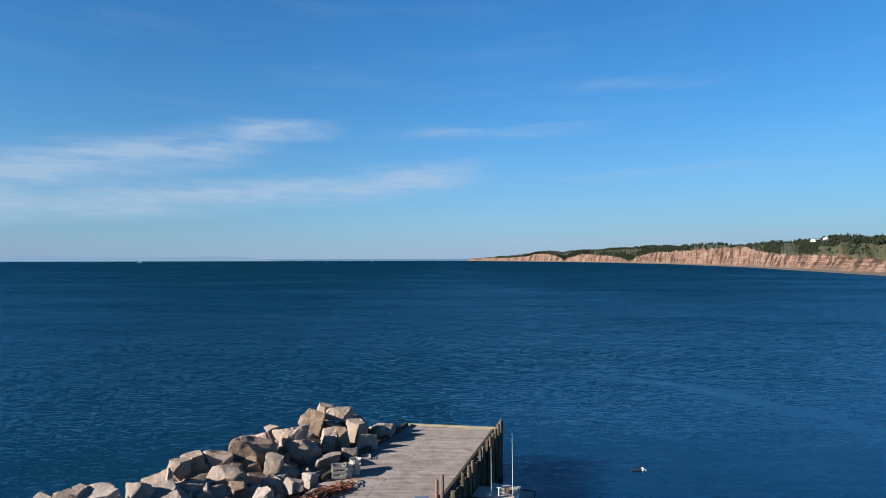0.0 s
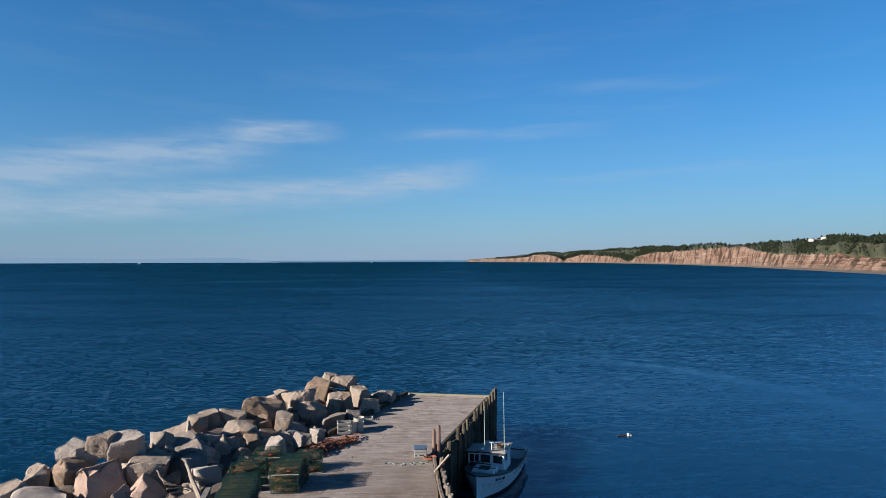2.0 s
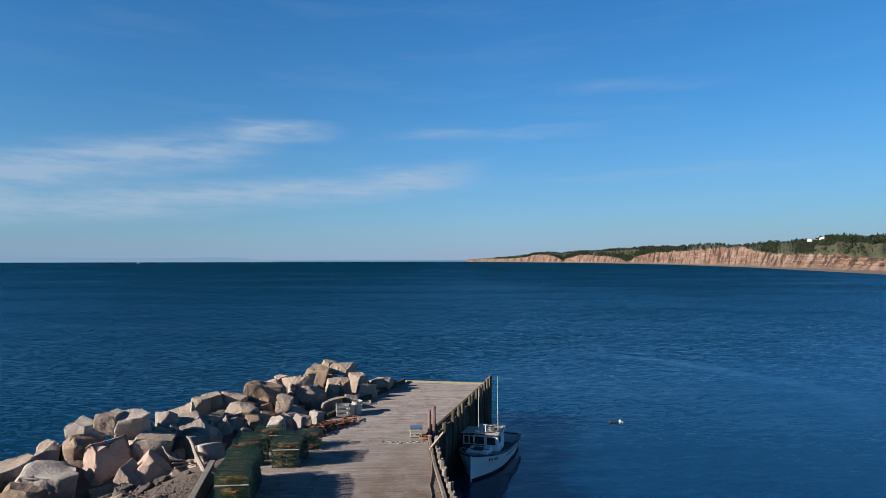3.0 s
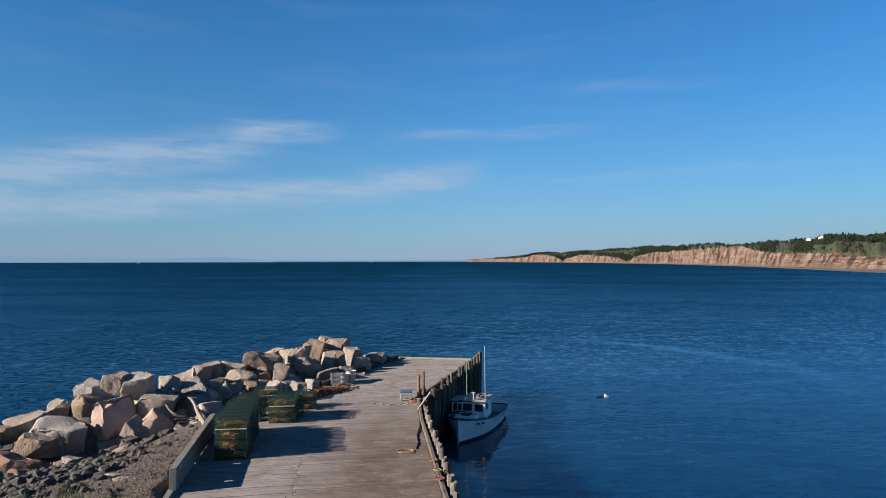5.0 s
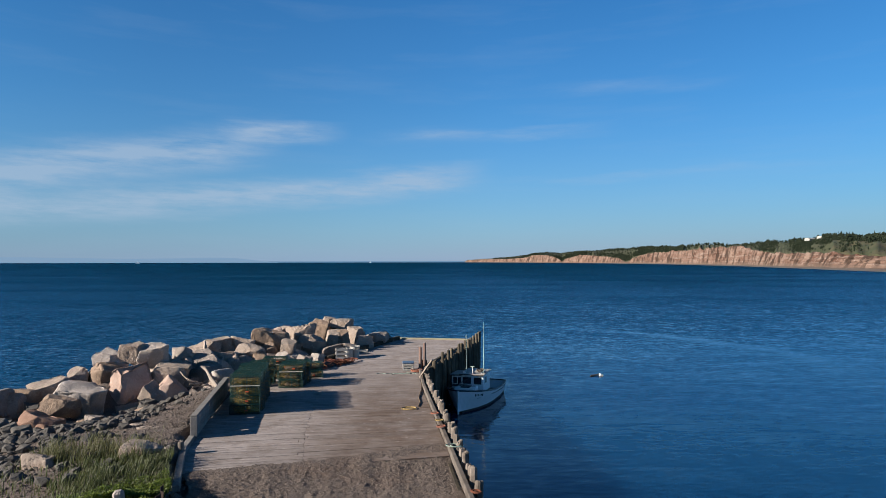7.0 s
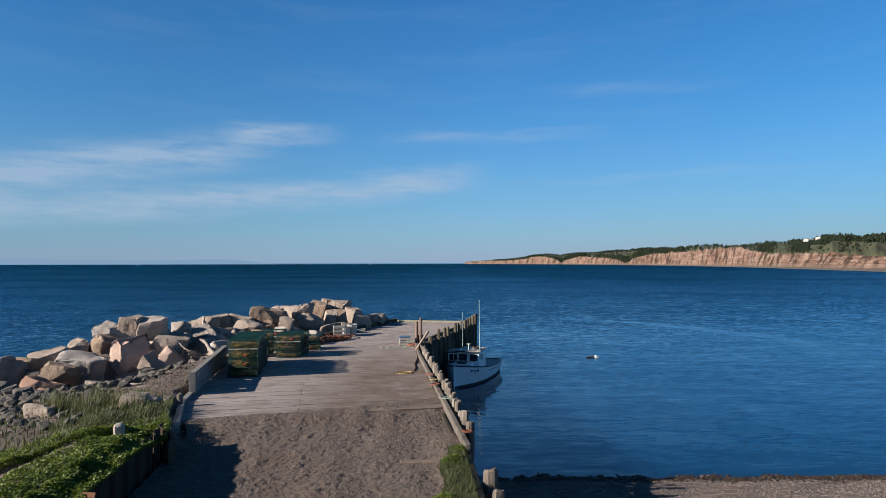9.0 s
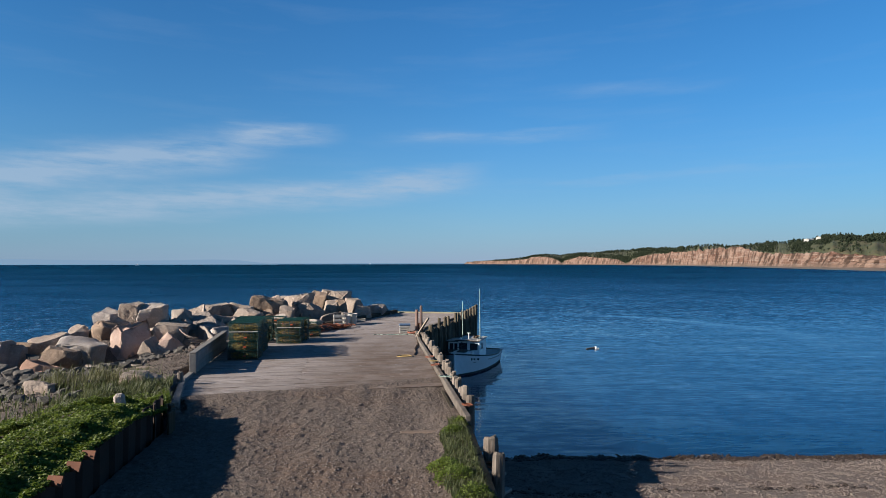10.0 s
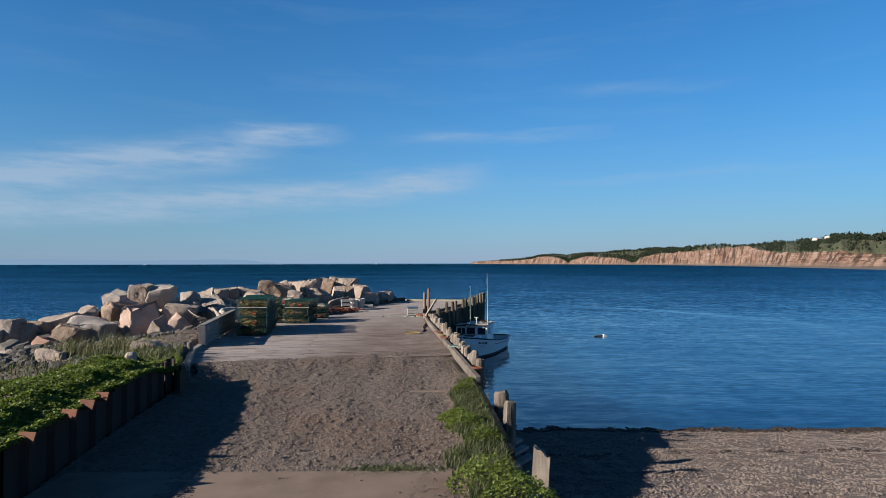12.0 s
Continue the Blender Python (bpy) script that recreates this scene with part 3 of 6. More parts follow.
def build_woods():
    rnd = random.Random(4)
    verts, faces = [], []

    def plant(u, q, h, broad):
        z, y = coast_height(u, q)
        clump = 0.5 + 0.9 * noise.noise((u * 38, q * 5, 1))
        if rnd.random() > 0.35 + clump:
            return
        h *= 0.6 + 0.75 * max(0.0, min(1.0, clump))
        conifer(verts, faces, u * y, y, z - 0.5, h, rnd, broad)

    # wooded coast beyond the bay, down to the cliff edge
    for _ in range(6500):
        u = rnd.uniform(0.085, 0.40)
        q = rnd.choice((rnd.uniform(0.0, 0.08), rnd.uniform(0.0, 0.3)))
        plant(u, q, (4 + 7 * rnd.random() ** 2) * (1 - 0.4 * (u < 0.13)), rnd.random() < 0.75)
    # the ridge above the nearer cliff, open round the house
    for _ in range(1900):
        u = rnd.uniform(0.36, 0.86)
        q = rnd.uniform(0.26, 0.60) if u > 0.43 else rnd.uniform(0.04, 0.3)
        if 0.597 < u < 0.632 and q < 0.45:
            continue
        plant(u, q, 2.5 + 6.5 * rnd.random() ** 1.6, rnd.random() < 0.5)
    # dense wood and clumps on the slope
    for _ in range(1100):
        u = rnd.uniform(0.632, 0.90)
        plant(u, rnd.uniform(0.15, 0.36), 2.5 + 6 * rnd.random() ** 1.6, rnd.random() < 0.65)
    for _ in range(2600):
        u = rnd.choice((rnd.gauss(0.545, 0.012), rnd.gauss(0.60, 0.02), rnd.uniform(0.43, 0.7), rnd.uniform(0.43, 0.88)))
        plant(u, rnd.uniform(0.012, 0.24), 0.7 + 3.2 * rnd.random() ** 2, True)
    tagged(raw("far_woods", verts, faces, M_TREE), "dark green spruce woods along the cliff top", "woods", kind="stuff")


def build_far_house(u, q, w, label):
    """A long white house on the hill."""
    z, y = coast_height(u, q)
    z -= 0.4
    h = thing("house", u * y, y, z, 30, label, "house", "houses on the hill")
    wall = boxed(w, 8, 3.2, pose(0, 0, 1.6))
    part("wall", wall, M_HOUSE, h)
    bm = bmesh.new()
    a, b = w / 2 + 0.4, 4.5
    vs = [bm.verts.new(p) for p in ((-a, -b, 3.2), (a, -b, 3.2), (a, b, 3.2), (-a, b, 3.2), (-a, 0, 4.7), (a, 0, 4.7))]
    for f in ((0, 1, 5, 4), (2, 3, 4, 5), (0, 4, 3), (1, 2, 5), (3, 2, 1, 0)):
        bm.faces.new([vs[i] for i in f])
    part("roof", bm, M_ROOF, h, "pale roof")
    for i in range(int(w // 3)):
        part("window", boxed(1.3, 0.12, 1.2, pose(-w / 2 + 1.6 + 3 * i, -4.03, 1.8)), M_GLASS, h)
    return h


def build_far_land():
    """The low shore along the horizon, its haze painted as a blue glow."""
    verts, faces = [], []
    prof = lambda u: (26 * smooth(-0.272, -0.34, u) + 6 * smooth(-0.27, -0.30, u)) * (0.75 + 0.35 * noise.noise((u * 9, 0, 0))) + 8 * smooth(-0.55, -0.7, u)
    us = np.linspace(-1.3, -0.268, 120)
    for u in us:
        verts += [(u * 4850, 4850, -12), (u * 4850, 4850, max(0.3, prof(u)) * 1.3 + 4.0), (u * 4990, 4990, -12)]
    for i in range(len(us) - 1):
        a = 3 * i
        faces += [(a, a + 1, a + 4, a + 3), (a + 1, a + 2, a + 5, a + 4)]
    tagged(raw("backdrop", verts, faces, M_FARLAND), "faint hills across the water, blue from a painted haze glow", "far shore", kind="structure")


build_sea()
build_ground()
build_headland()
build_woods()
build_far_house(0.611, 0.33, 17, "long white house among trees on the hill")
build_far_house(0.629, 0.35, 8, "small white house among trees on the hill")
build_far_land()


# ---- gravel causeway ----
def road_end(x):
    return 12.75 + 0.33 * (x + 6.5) + 0.25 * noise.noise((x * 0.9, 0, 3)) + 0.5 * smooth(-3.0, 1.0, x)


def road_z(x, y):
    """Top of the gravel: ruts, clods and a low berm by the timber edge, feathering out on the planks."""
    near = smooth(1.2, 0.0, road_end(x) - y)
    z = ROAD + 0.155 * smooth(3.2, 0.4, road_end(x) - y) + 0.02 - 0.045 * near ** 3
    rut = 0.045 * noise.noise((x * 1.6, y * 0.35, 2)) + 0.014 * noise.noise((x * 4.0, y * 4.0, 4)) + 0.024 * noise.noise((x * 9, y * 9, 8))
    rut += 0.04 * max(0.0, noise.noise((x * 3.6, y * 4.6, 6))) * smooth(3.5, 6.0, y) + 0.016 * noise.noise((x * 17, y * 17, 2))
    return z + rut * (1 - 0.7 * near) + 0.10 * smooth(0.9, 0.0, lerp(RIGHT, y) - 0.28 - x) * smooth(12, 8, y)


def build_road():
    """Packed gravel between the sheet piling and the timber edge, thinning out over the first planks."""
    verts, faces, nx, ny = [], [], 190, 380
    for j in range(ny + 1):
        for i in range(nx + 1):
            f = i / nx
            yy = -6 + 18.0 * (j / ny)
            xl, xr = lerp(LEFT, yy) + 0.05 - 0.34 * smooth(10.4, 9.0, yy), lerp(RIGHT, yy) - 0.28
            x = xl + (xr - xl) * f
            # stretch the last rows to the ragged edge on the deck
            y = yy + smooth(4, 12, yy) * (road_end(x) - 12.0)
            z = road_z(x, y)
            verts.append((x, y, z))
    n = nx + 1
    for j in range(ny):
        for i in range(nx):
            faces.append((j * n + i, j * n + i + 1, (j + 1) * n + i + 1, (j + 1) * n + i))
    tagged(raw("road", verts, faces, M_GRAVEL, True), "rutted pinkish-grey gravel track onto the pier", "road", kind="structure")


def pebble_mesh(rnd, flat=0.6):
    """Unit pebble, 20 triangles."""
    bm = bmesh.new()
    bmesh.ops.create_icosphere(bm, subdivisions=1, radius=0.5)
    for v in bm.verts:
        v.co *= rnd.uniform(0.75, 1.2)
        v.co.z *= flat
    vs = [tuple(v.co) for v in bm.verts]
    fs = [tuple(v.index for v in f.verts) for f in bm.faces]
    bm.free()
    return vs, fs


def scatter(name, count, place, size, material, label, category, seed, flat=0.6):
    """Loose stones as one stuff object. place(rnd) gives x, y, z or None."""
    rnd = random.Random(seed)
    kinds = [pebble_mesh(rnd, flat) for _ in range(6)]
    verts, faces = [], []
    for _ in range(count):
        at = place(rnd)
        if at is None:
            continue
        s = size(rnd)
        vs, fs = rnd.choice(kinds)
        m = pose(at[0], at[1], at[2] + 0.1 * s, rnd.uniform(-25, 25), rnd.uniform(-25, 25), rnd.uniform(0, 360)) @ Matrix.Diagonal((s, s * rnd.uniform(0.6, 1), s, 1))
        n = len(verts)
        verts += [tuple(m @ Vector(v)) for v in vs]
        faces += [tuple(n + i for i in f) for f in fs]
    return tagged(raw(name, verts, faces, material), label, category, kind="stuff")


def on_road(rnd):
    y = rnd.uniform(0.8, 15.0)
    if y < 2.3 and rnd.random() < 0.7:
        return None
    x = rnd.uniform(lerp(LEFT, y) + 0.1, lerp(RIGHT, y) - 0.35)
    if y > road_end(x) + rnd.uniform(-0.4, 0.25):
        return None
    return x, y, road_z(x, y) - 0.004


def on_beach(rnd):
    y = 15.9 - 13.5 * rnd.random() ** 1.1
    x = rnd.uniform(2.4, 5.0 + 0.92 * y)
    return x, y, height(x, y) + relief(x, y) - 0.004


def on_wrack(rnd):
    y = rnd.gauss(15.4, 0.28)
    x = rnd.uniform(2.4, 24)
    return x, y, height(x, y) + relief(x, y)


def on_old_wrack(rnd):
    x = rnd.uniform(3.0, 22)
    y = 9.0 + 0.08 * x + rnd.gauss(0, 0.16) + 0.5 * noise.noise((x * 0.5, 0, 9))
    if noise.noise((x * 0.7, 3, 1)) < -0.1:
        return None
    return x, y, height(x, y) + relief(x, y)


def on_shore(rnd):
    y = rnd.uniform(11.5, 24)
    x = rnd.uniform(-24, lerp(LEFT, y) - 1.2)
    if rnd.random() > 0.2 + 0.8 * smooth(-10.5, -14, x):
        return None
    return x, y, height(x, y)


def on_bank(rnd):
    y = rnd.uniform(9.5, 23.5)
    x = rnd.uniform(-17, lerp(LEFT, y) - 0.2)
    return x, y, height(x, y) + relief(x, y)


build_road()
scatter("gravel_stones", 34000, on_road, lambda r: 0.018 + 0.05 * r.random() ** 3.5, M_STONE, "loose grey gravel on the track", "gravel", 11)
scatter("beach_pebbles", 46000, on_beach, lambda r: 0.024 + 0.07 * r.random() ** 4, M_PEBBLE, "rounded grey-brown beach pebbles", "pebbles", 12, 0.55)
scatter("wrack_line", 4200, on_wrack, lambda r: 0.06 + 0.13 * r.random() ** 2, M_WEED, "dark wet seaweed and stones at the waterline", "seaweed", 13, 0.5)
scatter("old_wrack", 900, on_old_wrack, lambda r: 0.05 + 0.12 * r.random() ** 2, M_WEED, "dry dark seaweed strewn up the beach", "seaweed", 16, 0.35)
scatter("bank_gravel", 13000, on_bank, lambda r: 0.03 + 0.09 * r.random() ** 3, M_STONE, "brown-grey gravel on the shore bank", "gravel", 15)
scatter("shore_rubble", 3400, on_shore, lambda r: 0.1 + 0.55 * r.random() ** 3, ROCK["dark"], "slate-grey rubble below the boulders", "rubble", 14, 0.6)

# concrete slab across the track
slab = bmesh.new()
box(slab, 6.0, 8.0, 0.3, pose(-1.7, -1.3, ROAD - 0.105, 0, 0, 1.0), 0.02)
tagged(part("pavement", slab, M_CONCRETE), "worn concrete slab across the gravel track", "slab", kind="structure")
sill = boxed(1.5, 0.2, 0.1, pose(0.95, 8.75, ROAD - 0.01, 0, 0, 4), 0.02)
tagged(part("concrete_sill", sill, M_CONCRETE), "grey concrete strip showing through the gravel", "slab")


# ---- pier ----
def build_deck():
    """Two plank lengths a row, fanning round the bend of the pier."""
    deck = thing("pier_deck", 0, 0, 0, 0, "weathered grey-pink plank deck of the pier", "deck", kind="structure")
    rnd = random.Random(21)
    me = mesh_of("plank", boxed(1, 1, 1, None, 0.03), M_DECK)
    rows = 132
    for i in range(rows):
        f = i / (rows - 1)
        yl, yr = 12.3 + (44.55 - 12.3) * f, 14.1 + (43.5 - 14.1) * f
        a, b = Vector((lerp(LEFT, yl) + 0.15, yl)), Vector((lerp(RIGHT, yr) - 0.17, yr))
        seam = a.lerp(b, 0.44 + 0.02 * math.sin(i * 2.1) if i % 2 else 0.445)
        wide = 0.222 + 0.012 * (1 - f)
        for p, q in ((a, seam), (seam, b)):
            d = q - p
            c = (p + q) / 2
            piece("plank", me, deck, pose(c.x, c.y, DECK - 0.04 + rnd.uniform(-0.006, 0.006), rnd.uniform(-0.5, 0.5), 0, math.degrees(math.atan2(d.y, d.x)))
                  @ Matrix.Diagonal((d.length - 0.015, wide - 0.006, 0.08, 1)))
    return deck


def beam(name, p, q, w, h, z, material, label, category, group="", bevel=0.02):
    """A squared timber lying from p to q."""
    d = Vector(q) - Vector(p)
    ob = part(name, boxed(d.length, w, h, None, bevel), material)
    ob.matrix_basis = pose((p[0] + q[0]) / 2, (p[1] + q[1]) / 2, z, 0, 0, math.degrees(math.atan2(d.y, d.x)))
    return tagged(ob, label, category, group)


def along(table, y0, y1, off=0.0):
    return (lerp(table, y0) + off, y0), (lerp(table, y1) + off, y1)


build_deck()
# kerb timbers along the water side, butted end to end
for y0, y1 in ((3.6, 6.6), (6.62, 9.1), (9.12, 13.0), (13.02, 17.6), (17.62, 21.4), (21.42, 25.0), (25.02, 29.3)):
    p, q = along(RIGHT, y0, y1, -0.08)
    dark = y1 < 9.2
    beam("kerb_timber", p, q, 0.15, 0.24, DECK + (-0.17 if dark else 0.06), M_TAR if dark else M_KERB,
         "dark squared kerb timber beside the grass" if dark else "grey squared kerb timber along the pier edge", "kerb", "kerb timbers")
for y0, y1 in ((29.6, 34.0), (34.02, 38.7), (38.72, 43.3)):
    p, q = along(RIGHT, y0, y1, -0.36)
    beam("kerb_timber", p, q, 0.2, 0.1, DECK + 0.05, M_TAR, "dark kerb timber between the fender piles", "kerb", "kerb timbers")
for y0, y1 in ((11.0, 14.6), (14.62, 19.0)):
    p, q = along(LEFT, y0, y1, 0.08)
    beam("kerb_timber", p, q, 0.22, 0.2, DECK + 0.02, M_TIMBER, "greenish grey kerb timber at the deck edge", "kerb", "kerb timbers")
for y0, y1 in ((33.5, 37.5), (37.52, 41.0), (41.02, 44.4)):
    p, q = along(LEFT, y0, y1, 0.1)
    beam("kerb_timber", p, q, 0.26, 0.28, DECK + 0.14, M_TAR, "dark kerb timber at the foot of the boulders", "kerb", "kerb timbers")
beam("end_timber", (lerp(LEFT, 44.6), 44.72), (lerp(RIGHT, 43.6) - 0.1, 43.66), 0.26, 0.2, DECK + 0.0, M_ENDCUT, "yellowish end timber across the pier head", "kerb")


def build_substructure():
    """Sheathing and wales under the deck edge."""
    base = thing("pier_crib", 0, 0, 0, 0, "dark creosoted timber crib below the pier deck", "crib", kind="structure")
    rnd = random.Random(5)
    me = mesh_of("sheathing_board", boxed(1, 1, 1, None, 0.02), M_TAR)
    y = 8.6
    while y < 43.3:
        x = lerp(RIGHT, y) - 0.24
        x2 = lerp(RIGHT, y + 0.3) - 0.24
        zb = max(height(x + 1, y) - 0.3, -2.4)
        if y > 16:
            zb = -2.4
        piece("sheathing_board", me, base, pose(x, y, (zb + DECK - 0.1) / 2, 0, 0, math.degrees(math.atan2(0.3, x2 - x)) )
              @ Matrix.Diagonal((0.285, 0.09, DECK - 0.1 - zb, 1)))
        y += 0.3 * (0.95 if y > 29.5 else 1.0)
    # pier head
    bm = bmesh.new()
    for i in range(22):
        f = (i + 0.5) / 22
        x, yy = -2.4 + 6.3 * f, 44.5 - 0.98 * f
        box(bm, 0.27, 0.1, 5.2, pose(x, yy, 0.3, 0, 0, -9), 0.01)
    part("head_sheathing", bm, M_TAR, base)
    return base


build_substructure()


def pile_mesh(r, h, rnd):
    """A round post, slightly tapered and checked, with a split and worn top; z = 0 at its top."""
    bm = bmesh.new()
    sides, rings = 12, (0.0, 0.05, 0.3, 0.9, h)
    prev = None
    wob = [rnd.uniform(0.86, 1.1) for _ in range(sides)]
    chip = [0.07 * rnd.random() ** 2 for _ in range(sides)]
    tilt = (rnd.uniform(-0.3, 0.3), rnd.uniform(-0.3, 0.3))
    for zi, d in enumerate(rings):
        rr = r * (0.8, 0.97, 1.0, 1.02, 1.08)[zi]
        ring = []
        for j in range(sides):
            a = 2 * math.pi * j / sides
            wb = wob[j] + 0.05 * rnd.uniform(-1, 1) * (zi > 1)
            x, y = rr * wb * math.cos(a), rr * wb * math.sin(a)
            ring.append(bm.verts.new((x, y, -d + ((tilt[0] * x + tilt[1] * y) - chip[j]) * (zi < 2))))
        if prev:
            for j in range(sides):
                bm.faces.new((prev[j], ring[j], ring[(j + 1) % sides], prev[(j + 1) % sides]))
        else:
            hub = bm.verts.new((0, 0, -0.02))
            for j in range(sides):
                bm.faces.new((hub, ring[j], ring[(j + 1) % sides]))
        prev = ring
    bmesh.ops.recalc_face_normals(bm, faces=bm.faces)
    return bm


PILE_RND = random.Random(31)
PILES = [mesh_of("timber_post", pile_mesh(0.15, 5.4, PILE_RND), M_PILE, False) for _ in range(5)]
FENDERS = [mesh_of("fender_post", pile_mesh(0.15, 6.0, PILE_RND), M_FENDER, False) for _ in range(5)]


def pile(x, y, top, scale=1.0, meshes=PILES, label="weathered round timber post beside the pier edge", lean=0.0, group="posts along the pier"):
    ob = new("fender_post" if meshes is FENDERS else "timber_post", PILE_RND.choice(meshes))
    ob.matrix_basis = pose(x, y, top, PILE_RND.uniform(-1, 1), lean + PILE_RND.uniform(-1, 1), PILE_RND.uniform(0, 360)) @ Matrix.Diagonal((scale, scale, 1, 1))
    return tagged(ob, label, "post", group)


for y, top in ((10.55, 3.36), (11.35, 3.38), (11.8, 3.26), (12.35, 3.32), (13.0, 3.32), (13.6, 3.26), (14.25, 3.44), (14.9, 3.36), (15.55, 3.4), (16.3, 3.38), (16.75, 3.32),
               (17.75, 3.46), (18.3, 3.44), (19.2, 3.43), (19.8, 3.38), (20.4, 3.3), (21.0, 3.3), (21.6, 3.42), (22.2, 3.35), (22.9, 3.3), (23.6, 3.3), (24.4, 3.38), (25.2, 3.4), (25.9, 3.36), (26.6, 3.3), (27.3, 3.42), (28.0, 3.5)):
    pile(lerp(RIGHT, y) + 0.20, y, top + (0.1 if y > 11 else 0.0) - 0.28 * PILE_RND.random() ** 2 * (y > 12), PILE_RND.uniform(0.66, 0.92) if y > 11 else 0.9, lean=PILE_RND.uniform(-2.5, 2.5))
pile(2.36, 7.1, 3.18, 1.1)
pile(2.40, 5.45, 3.32, 0.88, label="pale weathered post leaning by the broken crib", lean=-2)
FENDER_LABEL = "dark creosoted fender post at the pier head"
for i in range(30):
    y = 30.5 + 12.7 * i / 29
    pile(lerp(RIGHT, y) - 0.02, y, 2.97 + 0.08 * noise.noise((y * 3, 0, 0)), PILE_RND.uniform(0.9, 1.1), FENDERS, FENDER_LABEL, group="fender posts")
for y, top in ((31.4, 3.3), (33.2, 3.55), (34.5, 3.5), (35.3, 3.5), (37.2, 3.55), (37.9, 3.5), (39.0, 3.6), (40.0, 3.5), (40.6, 3.55), (41.5, 3.6), (42.4, 3.65), (43.0, 3.7), (43.4, 3.7)):
    pile(lerp(RIGHT, y) + 0.17, y, top, PILE_RND.uniform(0.7, 0.9), FENDERS, "tall dark fender post at the pier head", group="fender posts")


def build_broken_crib():
    """Loose horizontal boards and a split stub at the shore end."""
    rnd = random.Random(8)
    for i in range(7):
        y = 4.2 + 0.68 * i
        beam("crib_board", (lerp(RIGHT, y) + 0.02, y - 0.25), (lerp(RIGHT, y) + 0.42, y + 0.35), 0.16, 0.06, 2.52 - 0.05 * (i % 3), M_TIMBER, "grey split crib board beside the piles", "board", "crib boards", 0.01)
    bm = boxed(0.24, 0.13, 1.8, pose(0, 0, -0.9), 0.0)
    bmesh.ops.subdivide_edges(bm, edges=bm.edges, cuts=4, use_grid_fill=True)
    for v in bm.verts:
        v.co += Vector((0.014 * noise.noise(v.co * 9), 0.012 * noise.noise(v.co * 7 + Vector((3, 0, 0))), 0))
        if v.co.z > -0.01:
            v.co.z += -0.16 * (v.co.x + 0.12) / 0.24 + 0.05 * noise.noise(v.co * 23)
    st = part("plank_stub", bm, M_DRIFT)
    st.matrix_basis = pose(2.5, 1.95, 3.46, 0, 4, -8)
    tagged(st, "pale split plank stub standing at the track edge", "post")
    st = part("plank_stub", boxed(0.16, 0.1, 1.0, pose(0, 0, -0.5), 0.02), M_DRIFT)
    st.matrix_basis = pose(2.25, 3.0, 2.85, 0, 6, 12)
    tagged(st, "short broken plank stub by the kerb", "post")


build_broken_crib()


# ---- boulders ----
BOULDER_COUNT = [0]


def rock_bm(rnd, w, d, h, turn=(0, 0, 0)):
    """A quarried block: the solid between a few broken planes, turned, edges knocked off, faces slightly uneven."""
    ways, offs = [], []
    for axis in range(3):
        for sign in (-1, 1):
            n = Vector([sign if i == axis else rnd.uniform(-0.3, 0.3) for i in range(3)]).normalized()
            ways.append(n)
            offs.append(rnd.uniform(0.78, 1.0))
    for _ in range(rnd.randint(5, 9)):
        n = Vector([rnd.choice((-1, 1)) * rnd.uniform(0.15, 1.0) for _ in range(3)]).normalized()
        ways.append(n)
        offs.append(sum(abs(c) for c in n) * rnd.uniform(0.56, 0.76))
    rot = pose(0, 0, 0, *turn).to_3x3()
    a, b = np.array(ways), np.array(offs)
    bm = bmesh.new()
    for trio in itertools.combinations(range(len(b)), 3):
        m = a[list(trio)]
        if abs(np.linalg.det(m)) < 0.02:
            continue
        p = np.linalg.solve(m, b[list(trio)])
        if np.all(a @ p <= b + 1e-6):
            bm.verts.new(rot @ Vector(p))
    bmesh.ops.remove_doubles(bm, verts=bm.verts, dist=0.04)
    bmesh.ops.convex_hull(bm, input=bm.verts)
    bmesh.ops.delete(bm, geom=[v for v in bm.verts if not v.link_faces], context="VERTS")
    lo = [min(v.co[i] for v in bm.verts) for i in range(3)]
    hi = [max(v.co[i] for v in bm.verts) for i in range(3)]
    for v in bm.verts:
        v.co = Vector([((v.co[i] - lo[i]) / (hi[i] - lo[i]) - 0.5) * size for i, size in enumerate((w, d, h))])
    bmesh.ops.dissolve_limit(bm, angle_limit=radians(7), verts=bm.verts, edges=bm.edges)
    s = min(w, d, h)
    bmesh.ops.bevel(bm, geom=list(bm.edges), offset=0.055 * s, segments=2, affect="EDGES", profile=0.5, clamp_overlap=True)
    for limit in (0.5, 0.28, 0.15):
        bmesh.ops.triangulate(bm, faces=bm.faces)
        bmesh.ops.subdivide_edges(bm, edges=[e for e in bm.edges if e.calc_length() > limit * s], cuts=1)
    bmesh.ops.triangulate(bm, faces=bm.faces)
    bmesh.ops.recalc_face_normals(bm, faces=bm.faces)
    off = Vector((rnd.uniform(0, 50), rnd.uniform(0, 50), rnd.uniform(0, 50)))
    bm.normal_update()
    moves = [(v, v.normal * (0.08 * s * noise.noise(v.co / s * 1.4 + off) - 0.035 * s * abs(noise.noise(v.co / s * 3.0 + off)) + 0.022 * s * noise.noise(v.co / s * 6 + off) + 0.016 * s * noise.noise(v.co / s * 13 + off))) for v in bm.verts]
    for v, mv in moves:
        v.co += mv
    return bm


LABELS = {"tan": "angular tan armour boulder on the breakwater", "pale": "large pale grey armour boulder on the breakwater",
          "pink": "pink granite armour boulder on the breakwater", "brown": "brown weathered armour boulder on the breakwater",
          "red": "reddish boulder at the foot of the breakwater", "grey": "grey armour boulder on the breakwater",
          "dark": "dark slate block at the foot of the breakwater"}


